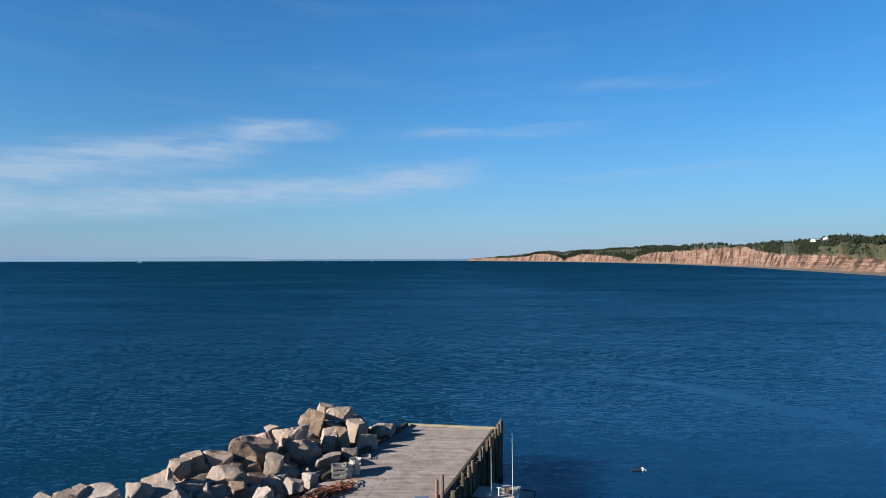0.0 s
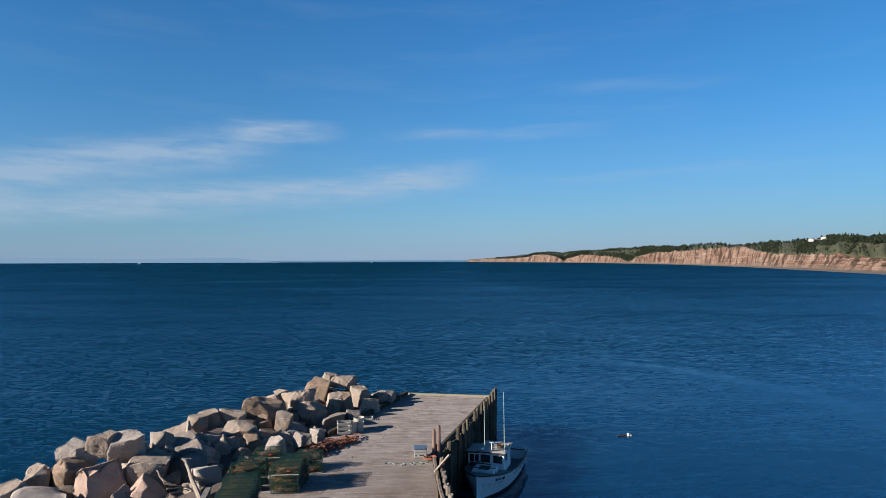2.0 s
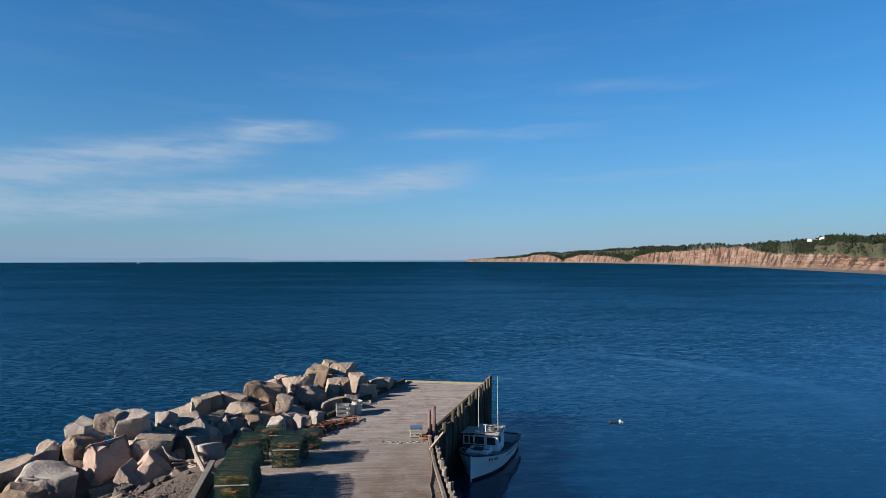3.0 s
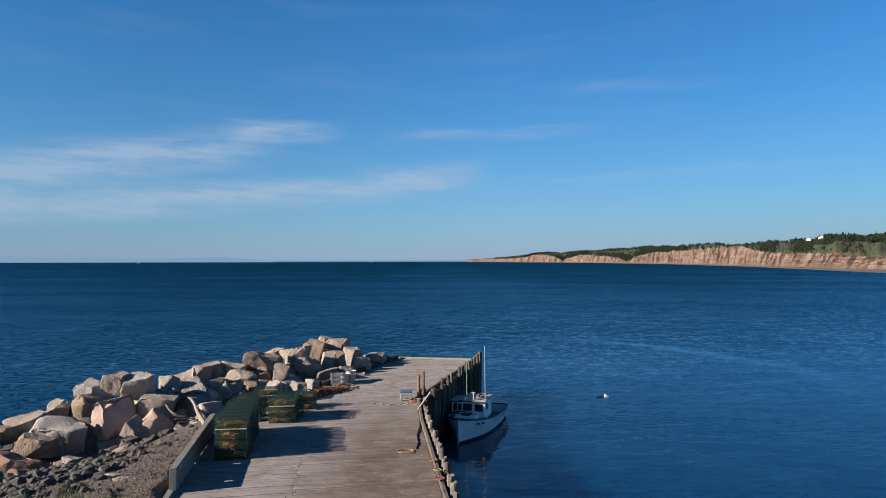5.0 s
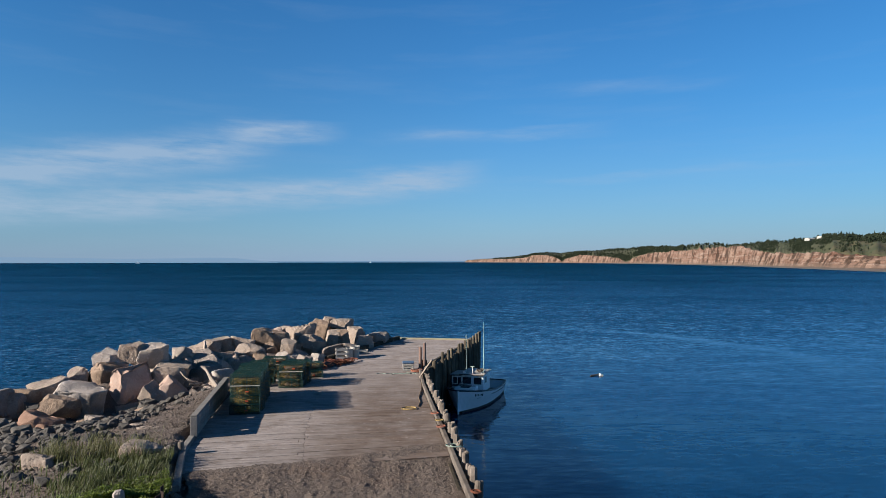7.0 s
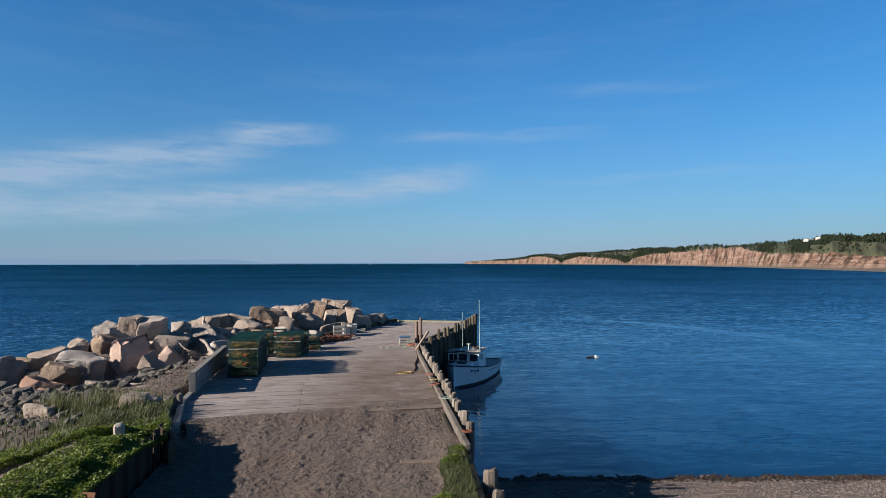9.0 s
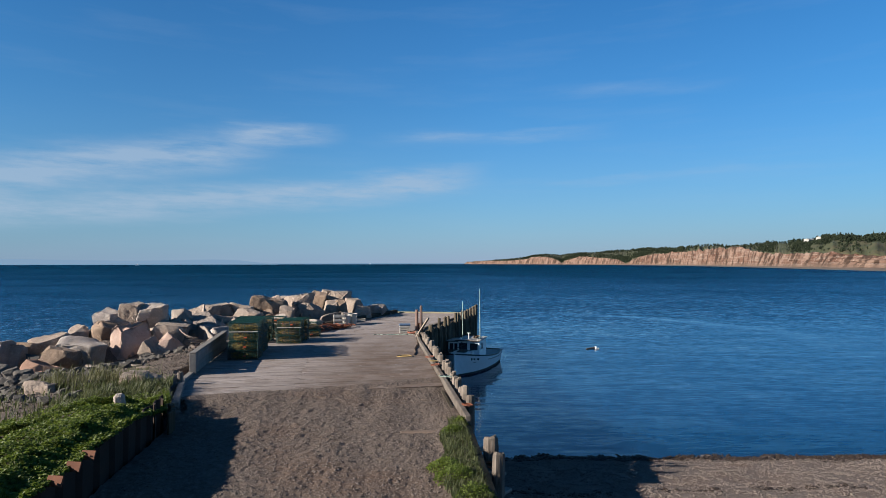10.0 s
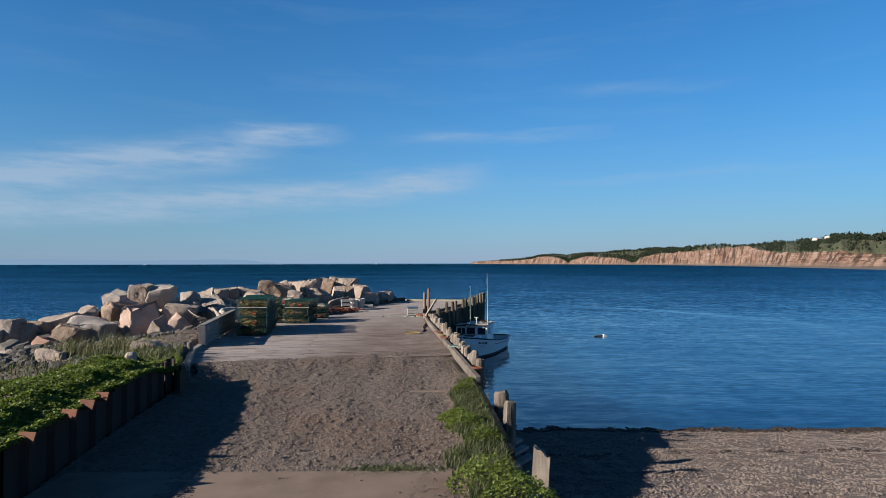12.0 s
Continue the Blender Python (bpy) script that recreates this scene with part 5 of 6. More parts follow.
    for s in (-1, 1):
        bm = bmesh.new()
        box(bm, 0.06, y1 - y0 - 0.11, sill - zb, pose(cx + s * (hw - 0.03), (y0 + y1 + 0.11) / 2, (zb + sill) / 2))
        box(bm, 0.06, y1 - y0 - 0.11, zt - head, pose(cx + s * (hw - 0.03), (y0 + y1 + 0.11) / 2, (zt + head) / 2))
        for a, b in ((y0 + 0.1, y0 + 0.35), (y0 + 0.95, y1)):
            box(bm, 0.06, b - a, head - sill, pose(cx + s * (hw - 0.03), (a + b) / 2, (sill + head) / 2))
        part("side_wall", bm, M_CABIN, cab)
        part("side_pane", boxed(0.02, 0.6, head - sill, pose(cx + s * (hw - 0.035), y0 + 0.65, (sill + head) / 2)), M_GLASS, cab)
    part("roof", boxed(2 * hw + 0.2, y1 - y0 + 0.35, 0.07, pose(cx, (y0 + y1) / 2 + 0.02, zt + 0.035, 1.5), 0.03), M_ROOF, boat, "pale flat wheelhouse roof")
    part("roof_trim", boxed(2 * hw + 0.24, 0.05, 0.06, pose(cx, y0 - 0.17, zt + 0.02), 0.01), M_DKWOOD, boat, "dark roof edge trim")
    # open shelter that carries the wheelhouse on over the side deck
    bm = bmesh.new()
    for x0, x1, z0, z1 in ((-1.26, -0.57, 0.9, 1.34), (-1.26, -0.57, 1.76, 1.9), (-1.26, -1.17, 1.34, 1.76), (-0.90, -0.84, 1.34, 1.76), (-0.62, -0.57, 1.34, 1.76)):
        box(bm, x1 - x0, 0.06, z1 - z0, pose((x0 + x1) / 2, 2.66, (z0 + z1) / 2))
    shelter = part("shelter", bm, M_CABIN, boat, "white side shelter with dark windows")
    for x0, x1 in ((-1.17, -0.90), (-0.84, -0.62)):
        part("shelter_pane", boxed(x1 - x0, 0.02, 0.42, pose((x0 + x1) / 2, 2.665, 1.55)), M_GLASS, shelter)
    part("shelter_wall", boxed(0.05, 1.3, 0.98, pose(-1.235, 3.35, 1.41)), M_CABIN, shelter)
    part("side_canopy", boxed(0.82, 1.65, 0.05, pose(-0.96, 3.35, 1.925, 0, -2), 0.015), M_ROOF, boat, "weathered roof over the side deck")
    part("canopy_trim", boxed(0.84, 0.05, 0.07, pose(-0.96, 2.50, 1.91, 0, -2), 0.01), M_DKWOOD, boat, "dark roof edge trim")
    part("work_shelf", boxed(1.25, 0.55, 0.05, pose(-0.45, 2.2, 1.32), 0.01), M_DKWOOD, boat, "dark work shelf before the wheelhouse")
    # aerials and gear on the roof
    def pole(name, a, b, r, r2, mt, label=""):
        part(name, rod(bmesh.new(), a, b, r, r2, 8), mt, boat, label)

    pole("aerial", (0.85, 3.0, zt), (0.80, 3.05, 5.4), 0.026, 0.012, M_MAST, "tall pale whip aerial")
    pole("mast", (-0.28, 2.75, zt), (-0.32, 2.85, 4.55), 0.022, 0.014, M_MAST, "thin pale mast")
    pole("stub_mast", (0.1, 2.9, zt), (0.1, 2.9, 2.45), 0.035, 0.035, M_GALV)
    part("light_bar", boxed(0.26, 0.06, 0.05, pose(0.1, 2.9, 2.45), 0.01), M_MAST, boat)
    part("searchlight", boxed(0.16, 0.14, 0.13, pose(-0.4, 2.7, zt + 0.1), 0.03), M_CABIN, boat, "white searchlight")
    part("roof_coil", tube(bmesh.new(), [(0.5 + 0.2 * math.cos(a), 3.4 + 0.28 * math.sin(a), zt + 0.1 + 0.004 * i) for i, a in enumerate(np.linspace(0, 16, 40))], 0.025, 5), M_DROPE, boat, "coiled rope on the roof")
    pole("rail", (0.78, 2.6, zt + 0.16), (0.78, 4.2, zt + 0.16), 0.02, 0.02, M_METAL)
    for y in (2.7, 3.4, 4.1):
        pole("rail_post", (0.78, y, zt), (0.78, y, zt + 0.16), 0.015, 0.015, M_METAL)
    # hauling gear before the wheelhouse
    pole("davit", (-0.3, 2.4, 1.15), (-0.25, 2.35, 1.9), 0.025, 0.025, M_BLACK)
    pole("boom", (-0.75, 1.8, 1.38), (0.1, 2.5, 1.82), 0.025, 0.025, M_BLACK)
    part("bow_rail", tube(bmesh.new(), [(-0.75, 1.1, 1.3), (-0.78, 1.15, 1.55), (0.0, 0.8, 1.6), (0.78, 1.15, 1.55), (0.75, 1.1, 1.3)], 0.02, 6), M_DKWOOD, boat, "dark bow rail")
    # name on the bow: plain bars
    for sx in (1,):
        for i, (w, h) in enumerate(((0.10, 0.15), (0.07, 0.11), (0.07, 0.12), (0.03, 0.13), (0.10, 0.10), (0.11, 0.15))):
            y = 0.92 + 0.13 * i
            z = lerp(sheer, y) * 0.80
            wb, hb = lerp(water, y), lerp(half, y)
            x = wb + (hb - wb) * 0.86 + 0.012
            dx = (lerp(half, y + 0.1) - lerp(half, y - 0.1)) / 0.2
            part("name_bar", boxed(0.015, w, h, pose(x, y, z, 0, 12, -math.degrees(math.atan(dx))), 0.002), M_BLACK, boat)
        part("number_bar", boxed(0.012, 0.42, 0.03, pose(lerp(water, 1.25) + (lerp(half, 1.25) - lerp(water, 1.25)) * 0.66 + 0.012, 1.25, 0.78, 0, 12, -32), 0.002), M_DECKGREY, boat)
    part("fender", rod(bmesh.new(), (1.33, 6.0, 0.45), (1.33, 6.0, 0.75), 0.07, 0.07, 8), M_BLACK, boat)
    return boat


build_boat()


def build_mooring_buoy():
    b = thing("mooring_buoy", 13.95, 43.75, 0, 20, "white mooring buoy with a dark float lying on the water", "buoy")
    bm = bmesh.new()
    bmesh.ops.create_icosphere(bm, subdivisions=3, radius=0.13, matrix=pose(0.1, 0, 0.07))
    part("ball", bm, M_CABIN, b, smooth=True)
    bm = bmesh.new()
    bmesh.ops.create_icosphere(bm, subdivisions=2, radius=0.09, matrix=pose(0.27, -0.1, 0.02))
    part("toggle", bm, M_BUCKET, b, smooth=True)
    part("pickup_float", rod(bmesh.new(), (-0.75, 0.1, 0.05), (0.0, 0.0, 0.09), 0.055, 0.07, 8), M_DKWOOD, b, "dark pick-up float")


build_mooring_buoy()


def build_far_boat(x, y, length, yaw, label):
    b = thing("distant_boat", x, y, 0, yaw, label, "boat", "boats far out")
    bm = bmesh.new()
    l, w = length, length * 0.3
    vs = [bm.verts.new(p) for p in ((-l / 2, -w / 2, -0.3), (l * 0.3, -w / 2, -0.3), (l / 2, 0, -0.3), (l * 0.3, w / 2, -0.3), (-l / 2, w / 2, -0.3),
                                    (-l / 2, -w / 2, l * 0.12), (l * 0.3, -w / 2, l * 0.15), (l / 2, 0, l * 0.2), (l * 0.3, w / 2, l * 0.15), (-l / 2, w / 2, l * 0.12))]
    for i in range(5):
        j = (i + 1) % 5
        bm.faces.new((vs[i], vs[j], vs[5 + j], vs[5 + i]))
    bm.faces.new(vs[5:])
    part("hull", bm, M_WHITE, b)
    part("cabin", boxed(l * 0.35, w * 0.7, l * 0.22, pose(l * 0.08, 0, l * 0.24), 0.1), M_CABIN, b)
    part("mast", rod(bmesh.new(), (0, 0, l * 0.3), (0, 0, l * 0.6), 0.1, 0.06, 6), M_GALV, b)


build_far_boat(-1420, 2850, 18, 15, "white fishing vessel far out at sea")
build_far_boat(-500, 4300, 12, 200, "tiny white boat on the horizon")


# ---- gear on the deck ----
def build_bucket(x, y, s, mt, label, lean=0.0):
    b = thing("bucket", x, y, DECK + 0.005, 0, label, "bucket", "buckets by the boulders")
    b.matrix_basis = pose(x, y, DECK + 0.005, lean, 0, 25)
    bm = bmesh.new()
    n = 16
    rings = []
    for r, z in ((0.0, 0.0), (0.14, 0.0), (0.17, 0.36), (0.18, 0.38), (0.165, 0.38), (0.135, 0.03), (0.0, 0.03)):
        rings.append([bm.verts.new((max(r, 0.001) * s * math.cos(2 * math.pi * j / n), max(r, 0.001) * s * math.sin(2 * math.pi * j / n), z * s)) for j in range(n)])
    for a, c in zip(rings, rings[1:]):
        for j in range(n):
            bm.faces.new((a[j], a[(j + 1) % n], c[(j + 1) % n], c[j]))
    part("pail", bm, mt, b, smooth=False)
    part("handle", tube(bmesh.new(), [(0.18 * s * math.cos(a), 0.02, (0.34 - 0.16 * math.sin(a)) * s) for a in np.linspace(0, math.pi, 9)], 0.008, 5), M_METAL, b)
    return b


build_bucket(-5.15, 34.35, 1.75, M_BUCKET, "white plastic bait bucket by the boulders")
build_bucket(-4.85, 35.1, 1.9, M_BUCKET, "tall white plastic bucket by the boulders")
build_bucket(-4.75, 34.7, 1.5, M_BUCKET, "small white plastic bucket by the boulders")


def build_crate(x, y, w, d, h, yaw, mt, label, lid=None, name="fish_crate", z=DECK):
    c = thing(name, x, y, z + 0.01, yaw, label, "crate")
    for px in (-w / 2 + 0.03, w / 2 - 0.03):
        for py in (-d / 2 + 0.03, d / 2 - 0.03):
            part("post", boxed(0.06, 0.06, h, pose(px, py, h / 2), 0.006), mt, c)
    for i in range(3):
        zz = h * (0.14 + 0.36 * i)
        for s in (-1, 1):
            part("slat", boxed(w, 0.022, h * 0.2, pose(0, s * (d / 2 + 0.003), zz), 0.004), mt, c)
            part("slat", boxed(0.022, d - 0.05, h * 0.2, pose(s * (w / 2 + 0.003), 0, zz), 0.004), mt, c)
    part("base", boxed(w - 0.06, d - 0.06, 0.03, pose(0, 0, 0.03)), mt, c)
    if lid:
        part("lid", boxed(w + 0.05, d + 0.05, 0.09, pose(0, 0, h + 0.05), 0.02), lid, c, "blue lid")


build_crate(-5.6, 34.15, 0.75, 0.6, 0.72, 12, M_BUCKET, "white slatted fish crate by the boulders")
build_crate(-0.95, 29.9, 0.62, 0.5, 0.42, 4, M_BUCKET, "white slatted bait crate with a blue lid", M_BLUE)
build_crate(-4.7, 37.3, 0.9, 0.5, 0.16, 10, M_SLAT, "low pale wooden tray by the boulders", name="wooden_tray")


def coil(name, x, y, z, r, turns, thick, mt, label, seed, flat=1.0, spread=0.25):
    rnd = random.Random(seed)
    pts = []
    ph = [rnd.uniform(0, 6) for _ in range(4)]
    for i in range(int(turns * 14)):
        a = i / 14 * 2 * math.pi
        rr = r * (1 + spread * math.sin(a * 0.37 + ph[0]) + 0.5 * spread * math.sin(a * 1.7 + ph[1]))
        pts.append((x + rr * math.cos(a) + 0.2 * r * math.sin(a * 0.11 + ph[2]), y + flat * rr * math.sin(a), z + thick + 0.7 * thick * abs(math.sin(a * 0.53 + ph[3])) * min(turns, 3)))
    ob = part(name, tube(bmesh.new(), pts, thick, 5), mt)
    return tagged(ob, label, "rope")


def strand(name, pts, thick, mt, label):
    ob = part(name, tube(bmesh.new(), pts, thick, 5), mt)
    return tagged(ob, label, "rope")


def wavy(a, b, n, amp, z, seed):
    rnd = random.Random(seed)
    a, b = Vector(a), Vector(b)
    side = Vector((-(b - a).y, (b - a).x)).normalized()
    ph = rnd.uniform(0, 6)
    return [(*(a.lerp(b, i / n) + side * amp * (math.sin(i * 0.9 + ph) + 0.5 * math.sin(i * 2.1 + 2 * ph))), z) for i in range(n + 1)]


coil("rope_coil", -0.35, 20.45, DECK, 0.30, 3, 0.012, M_YROPE, "yellow rope coil on the planks", 1, 0.75)
strand("mooring_line", [(-0.0, 20.8, DECK + 0.03), (0.05, 21.6, DECK + 0.03), (-0.05, 22.6, DECK + 0.03), (0.02, 24.2, DECK + 0.04), (-0.02, 25.6, DECK + 0.03), (0.02, 26.8, DECK + 0.3)], 0.03, M_DROPE, "brown mooring line along the kerb")
strand("slack_rope", wavy((-2.7, 28.9), (-0.4, 28.75), 26, 0.10, DECK + 0.012, 2), 0.014, M_TROPE, "pale green rope lying across the deck")
strand("slack_rope", wavy((-1.9, 28.6), (-0.5, 29.0), 18, 0.12, DECK + 0.03, 5), 0.013, M_TROPE, "pale green rope lying across the deck")
for i, (x, y) in enumerate(((1.05, 16.6), (0.95, 17.5), (0.8, 18.6))):
    coil("lashing", x, y, DECK + 0.25, 0.16, 2, 0.016, M_OROPE if i != 1 else M_YROPE, "orange rope lashing on the kerb", 10 + i, 0.8)
coil("lashing", 1.5, 14.2, DECK + 0.25, 0.24, 3, 0.013, M_TROPE, "pale green rope wrapped on the kerb", 20, 0.8)
coil("lashing", 2.0, 10.3, DECK + 0.16, 0.13, 3, 0.018, M_ROPE, "rusty rope lashing beside the pile", 21, 0.8)
coil("lashing", 2.3, 6.7, DECK - 0.35, 0.2, 3, 0.022, M_ROPE, "rusty chain lashing below the pile", 22, 0.8)
coil("rope_pile", -0.45, 29.55, DECK, 0.28, 6, 0.03, M_OROPE, "orange rope heap by the ladder", 23, 0.8)


def build_rope_heap():
    rnd = random.Random(51)
    bm = bmesh.new()
    for k in range(46):
        cx, cy = -6.75 + 1.7 * (t := rnd.random()) + rnd.uniform(-0.3, 0.3), 30.1 + 2.9 * t + rnd.uniform(-0.5, 0.5)
        a0 = rnd.uniform(0, 6)
        r = rnd.uniform(0.25, 0.5)
        z = DECK + 0.05 + rnd.uniform(0, 0.42) * (1 - t * 0.75)
        tilt = rnd.uniform(-0.4, 0.4)
        tube(bm, [(cx + r * math.cos(a0 + u), cy + r * math.sin(a0 + u), max(DECK + 0.02, z + tilt * r * math.sin(u))) for u in np.linspace(0, rnd.uniform(2, 5.5), 12)], 0.028, 5)
    tagged(part("tangled_rope", bm, M_ROPE), "tangled heap of rust-brown rope beside the boulders", "rope")
    core = bmesh.new()
    bmesh.ops.create_icosphere(core, subdivisions=3, radius=1.0, matrix=pose(-6.35, 31.0, DECK - 0.05, 0, 0, 60) @ Matrix.Diagonal((1.5, 0.6, 0.36, 1)))
    for v in core.verts:
        v.co += Vector((0.1, 0.1, 0.12)) * noise.noise(v.co * 3)
    tagged(part("kelp_heap", core, M_WEED), "dark heap of old netting under the rope", "netting")


build_rope_heap()


def build_ladder():
    lad = thing("ladder_posts", -0.02, 30.0, DECK, 15, "pair of tall timber posts at the pier ladder", "ladder")
    part("post", pile_mesh(0.085, 1.75, PILE_RND), M_LADDER, lad).matrix_basis = pose(0.05, 0, 1.62)
    part("post", pile_mesh(0.085, 1.55, PILE_RND), M_LADDER, lad).matrix_basis = pose(-0.17, 0.2, 1.38)
    part("board", boxed(0.5, 0.08, 0.5, pose(0.0, 0.25, 0.3), 0.01), M_ROPE, lad, "rusty plate")
    gp = part("gangplank", boxed(0.12, 1.7, 0.09, None, 0.015), M_DRIFT)
    gp.matrix_basis = look((-0.12, 27.5, 3.05), (0.62, 26.4, 4.25)) @ pose(0, 0, -0.75, 90)
    tagged(gp, "pale timber leaning out over the pier edge", "timber")


build_ladder()


# ---- driftwood ----
def log(a, b, r0, r1, label):
    a, b = Vector(a), Vector(b)
    pts = [a.lerp(b, i / 6) + Vector((0.02 * math.sin(i * 1.7), 0.01 * math.cos(i), 0.01 * math.sin(i * 2.3))) for i in range(7)]
    bm = bmesh.new()
    rings = []
    for i, p in enumerate(pts):
        r = r0 + (r1 - r0) * i / 6
        q = (b - a).to_track_quat("Z", "Y").to_matrix()
        rings.append([bm.verts.new(p + q @ Vector((r * math.cos(c), r * math.sin(c), 0))) for c in (j * math.pi / 4 for j in range(8))])
    for s, t in zip(rings, rings[1:]):
        for j in range(8):
            bm.faces.new((s[j], s[(j + 1) % 8], t[(j + 1) % 8], t[j]))
    bm.faces.new(rings[0][::-1])
    bm.faces.new(rings[-1])
    return tagged(part("driftwood_log", bm, M_DRIFT), label, "driftwood", "driftwood")


log((-11.9, 27.0, 3.6), (-9.95, 23.9, 3.0), 0.07, 0.12, "bleached driftwood log among the boulders")
for i in range(6):
    log((-12.9 + 0.25 * i, 26.2 - 0.3 * i, 3.55 - 0.1 * i), (-12.0 + 0.2 * i, 25.0 + 0.15 * i, 3.35 - 0.08 * i), 0.035, 0.015, "thin bleached driftwood branch among the boulders")


# ---- plants ----
def leaves(name, spots, size, material, label, category, seed):
    """Folded leaves in clumps as one stuff object. spots(rnd) gives x, y, z of a leaf."""
    rnd = random.Random(seed)
    verts, faces = [], []
    for at in spots(rnd):
        s = size * rnd.uniform(0.6, 1.3)
        m = pose(*at, rnd.uniform(-50, 50), rnd.uniform(-40, 40), rnd.uniform(0, 360))
        n = len(verts)
        for p in ((0, 0, 0), (0.38 * s, 0.5 * s, 0.12 * s), (0, 1.0 * s, -0.08 * s), (-0.38 * s, 0.5 * s, 0.12 * s)):
            verts.append(tuple(m @ Vector(p)))
        faces += [(n, n + 1, n + 2), (n, n + 2, n + 3)]
    return tagged(raw(name, verts, faces, material), label, category, kind="stuff")


def blades(name, spots, material, label, seed, wide=0.012, bend=0.6):
    """Grass blades that arch over, as one stuff object. spots(rnd) gives x, y, z and the height of a blade."""
    rnd = random.Random(seed)
    verts, faces = [], []
    for x, y, z, h in spots(rnd):
        a, lean = rnd.gauss(0.6, 1.3), rnd.uniform(0.1, bend) * h
        w = wide * rnd.uniform(0.6, 1.3)
        dx, dy = math.cos(a), math.sin(a)
        n = len(verts)
        for f, ww in ((0, 1), (0.45, 0.9), (0.8, 0.6)):
            cx, cy, cz = x + dx * lean * f * f, y + dy * lean * f * f, z + h * (f - 0.25 * lean / h * f * f)
            verts += [(cx - dy * w * ww, cy + dx * w * ww, cz), (cx + dy * w * ww, cy - dx * w * ww, cz)]
        verts.append((x + dx * lean * 1.15, y + dy * lean * 1.15, z + h * (1 - 0.35 * lean / h)))
        faces += [(n, n + 1, n + 3, n + 2), (n + 2, n + 3, n + 5, n + 4), (n + 4, n + 5, n + 6)]
    return tagged(raw(name, verts, faces, material), label, "grass", kind="stuff")


def path_line(x):
    """Far side of the bare strip between the hedge and the grass."""
    return 7.0 + 1.1 * (x + 8.9)


def bank_leaves(rnd):
    k = 0
    while k < 56000:
        y = rnd.uniform(-1.0, 9.7)
        xl = lerp(LEFT, y)
        x = xl - 0.24 - (rnd.random() * 3.0 if rnd.random() < 0.66 else rnd.random() * 0.8)
        if x < hedge_back(y) + 0.3 * noise.noise((x * 1.5, y * 1.5, 0)):
            continue
        c = 0.05 + 0.10 * noise.noise((x * 0.9, y * 0.9, 0)) + 0.14 * noise.noise((x * 2.6, y * 2.6, 4))
        c = max(c, 0.03) * (0.6 + 0.4 * smooth(0.25, 0.9, xl - x)) + 0.04
        g = height(min(x, xl - 1.0), y) + 0.03 - 0.15 * smooth(-1.05, -0.4, x - xl)
        yield x, y, g + max(0.05, c) * (1 - 0.7 * rnd.random() ** 2)
        k += 1
    # lower leafy growth beyond the bare strip
    while k < 88000:
        x = rnd.uniform(-12.0, -6.3)
        y = path_line(x) + 2.6 * rnd.random() ** 1.3
        if x > lerp(LEFT, y) - 0.1 or y > 12.4:
            continue
        c = 0.2 + 0.16 * noise.noise((x * 0.9, y * 0.9, 0)) + 0.14 * noise.noise((x * 2.6, y * 2.6, 4))
        yield x, y, height(x, y) + max(0.04, c) * (1 - 0.7 * rnd.random() ** 2)
        k += 1


def bank_grass(rnd):
    for _ in range(26000):
        y = rnd.uniform(6.5, 14.6)
        x = rnd.uniform(-13.0, lerp(LEFT, y) - 0.05)
        if y < path_line(x) + 0.6 + 1.2 * rnd.random() or y > 13.6 + 0.06 * (x + 8):
            continue
        if rnd.random() < 0.94 * smooth(-8.8, -10.6, x + 0.25 * (y - 11)):
            continue
        d = 0.5 + 0.5 * noise.noise((x * 1.3, y * 1.3, 3))
        if rnd.random() > 0.25 + d:
            continue
        yield x, y, height(x, y), rnd.uniform(0.12, 0.42) * (0.45 + 0.9 * d)


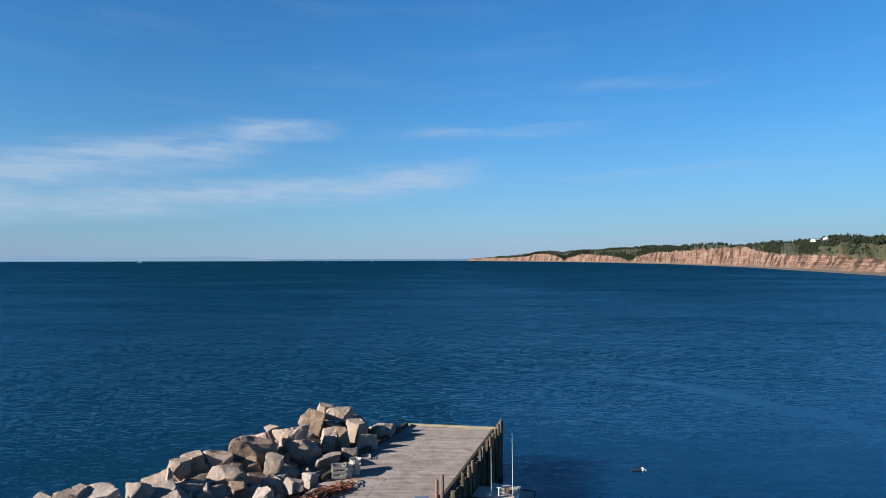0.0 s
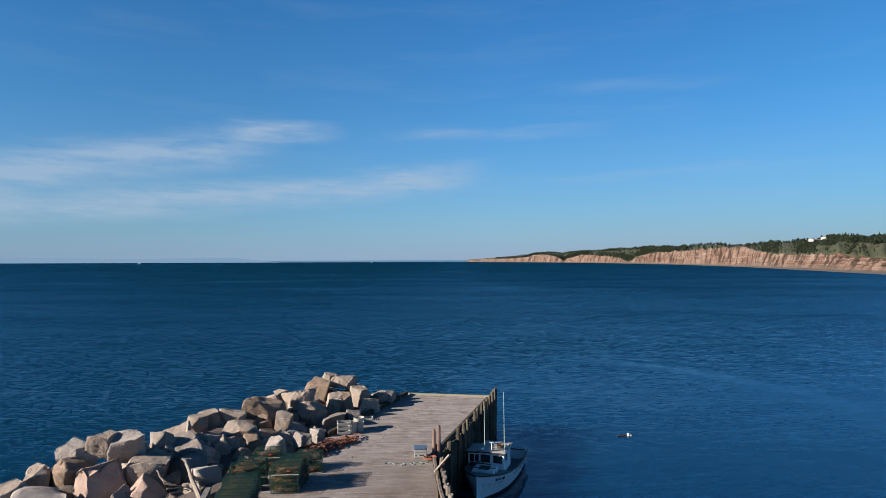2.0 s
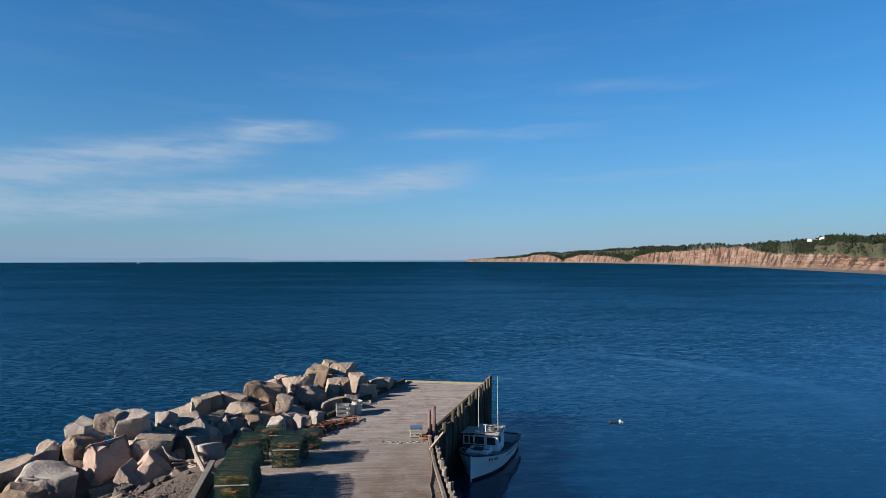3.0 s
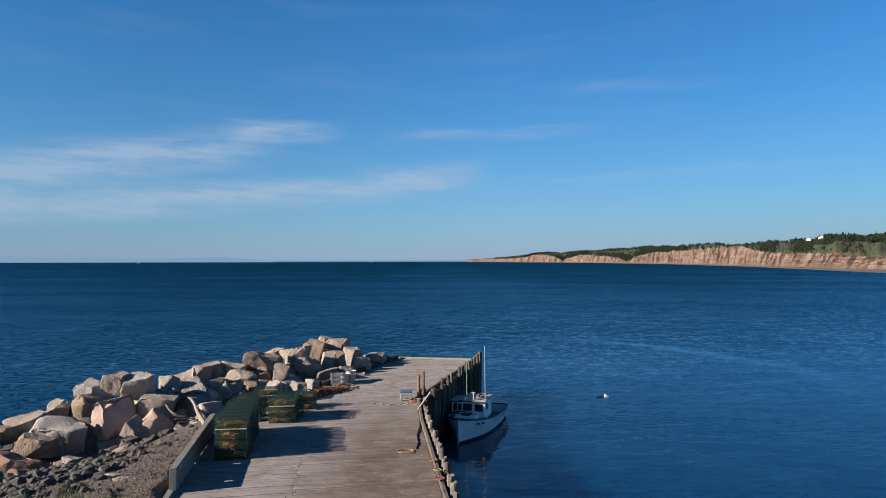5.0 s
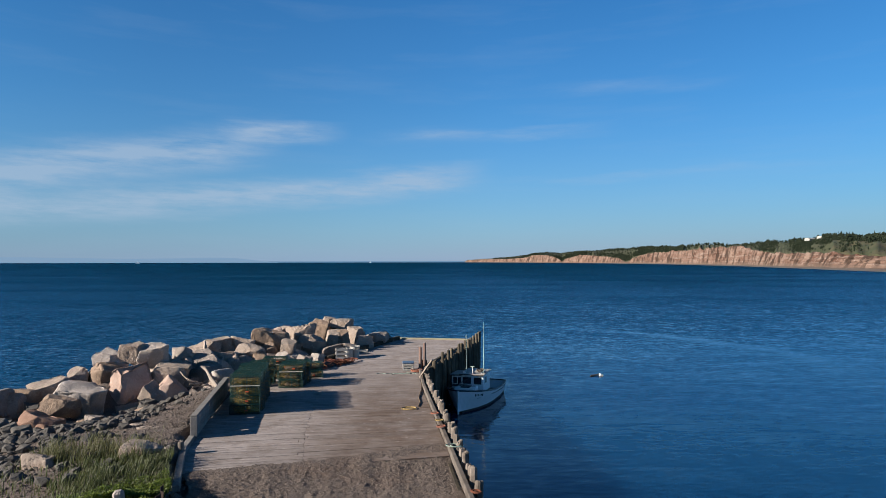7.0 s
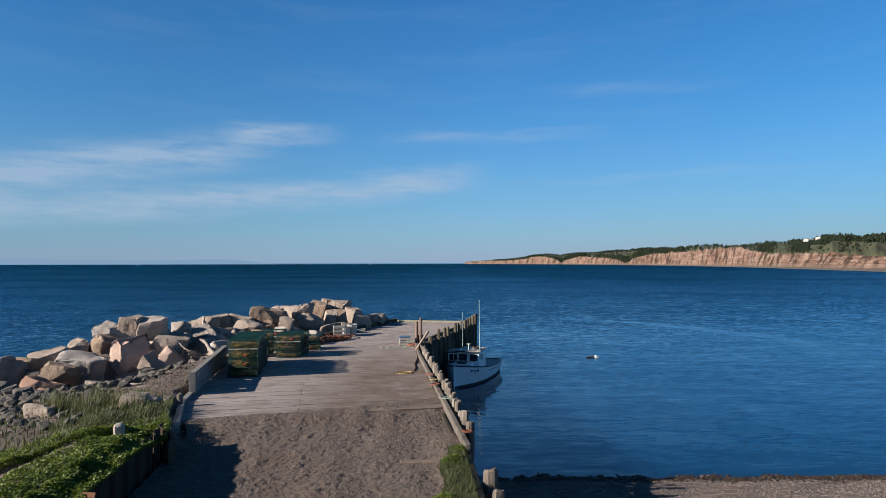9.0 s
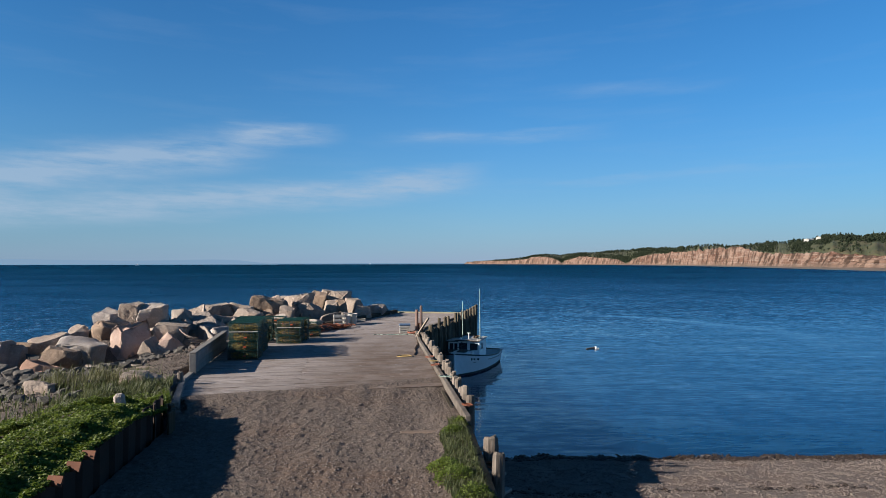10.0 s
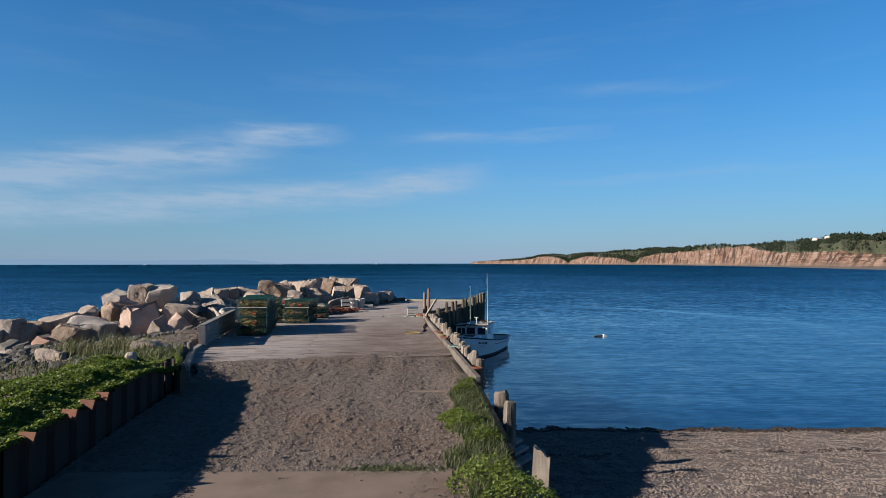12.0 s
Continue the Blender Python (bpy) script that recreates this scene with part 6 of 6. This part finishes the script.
def bank_straw(rnd):
    """Tall tufts before the boulders."""
    for _ in range(75):
        cx, cy = rnd.uniform(-12.2, -8.6), rnd.uniform(13.1, 14.6)
        tall = rnd.uniform(0.4, 0.85)
        for _ in range(rnd.randint(10, 26)):
            x, y = cx + rnd.gauss(0, 0.16), cy + rnd.gauss(0, 0.12)
            yield x, y, height(x, y), tall * rnd.uniform(0.5, 1.1)


def kerb_grass(rnd):
    for _ in range(9000):
        y = rnd.uniform(1.4, 9.6)
        wide = 0.35 + 0.75 * (0.5 + noise.noise((y * 0.8, 0, 7))) * smooth(9.6, 6.5, y)
        x = lerp(RIGHT, y) - 0.22 - rnd.random() ** 1.6 * wide
        yield x, y, ROAD + 0.05, rnd.uniform(0.05, 0.24)
    # a mossy strip where the gravel meets the slab
    for _ in range(900):
        x, y = rnd.gauss(0.3, 0.45), 2.85 + rnd.gauss(0, 0.12)
        yield x, y, ROAD + 0.03, rnd.uniform(0.015, 0.05)


def kerb_leaves(rnd):
    for _ in range(10000):
        cx, cy, r, h = rnd.choice(((1.55, 8.4, 0.35, 0.25), (1.75, 9.2, 0.25, 0.25), (1.55, 5.2, 0.45, 0.3), (1.85, 4.2, 0.4, 0.3), (1.75, 2.1, 0.62, 0.45), (2.1, 1.3, 0.6, 0.45), (1.35, 5.9, 0.4, 0.2)))
        a, q = rnd.uniform(0, 6.28), rnd.random() ** 0.5
        yield cx + r * q * math.cos(a), cy + r * q * math.sin(a), ROAD + 0.06 + h * (1 - q * q) * rnd.uniform(0.35, 1)


leaves("leafy_bank", bank_leaves, 0.062, M_LEAF, "dense green broad-leaved plants on the bank", "plants", 61)
leaves("kerb_weeds", kerb_leaves, 0.046, M_LEAF, "green weeds along the track edge", "plants", 62)
blades("bank_grass", bank_grass, M_GRASS, "rough shore grass on the bank", 63)
blades("straw_grass", bank_straw, M_STRAW, "tall shore grass with dry tips by the boulders", 64, wide=0.009)
blades("kerb_grass", kerb_grass, M_GRASS, "grass tufts along the track edge", 65, wide=0.008, bend=0.9)
st = part("stone_post", boxed(0.25, 0.22, 0.75, pose(0, 0, -0.375), 0.06), ROCK["pale"])
st.matrix_basis = pose(-6.88, 8.58, 3.84, 3, -4, 15)
tagged(st, "pale stone marker post in the grass", "post")
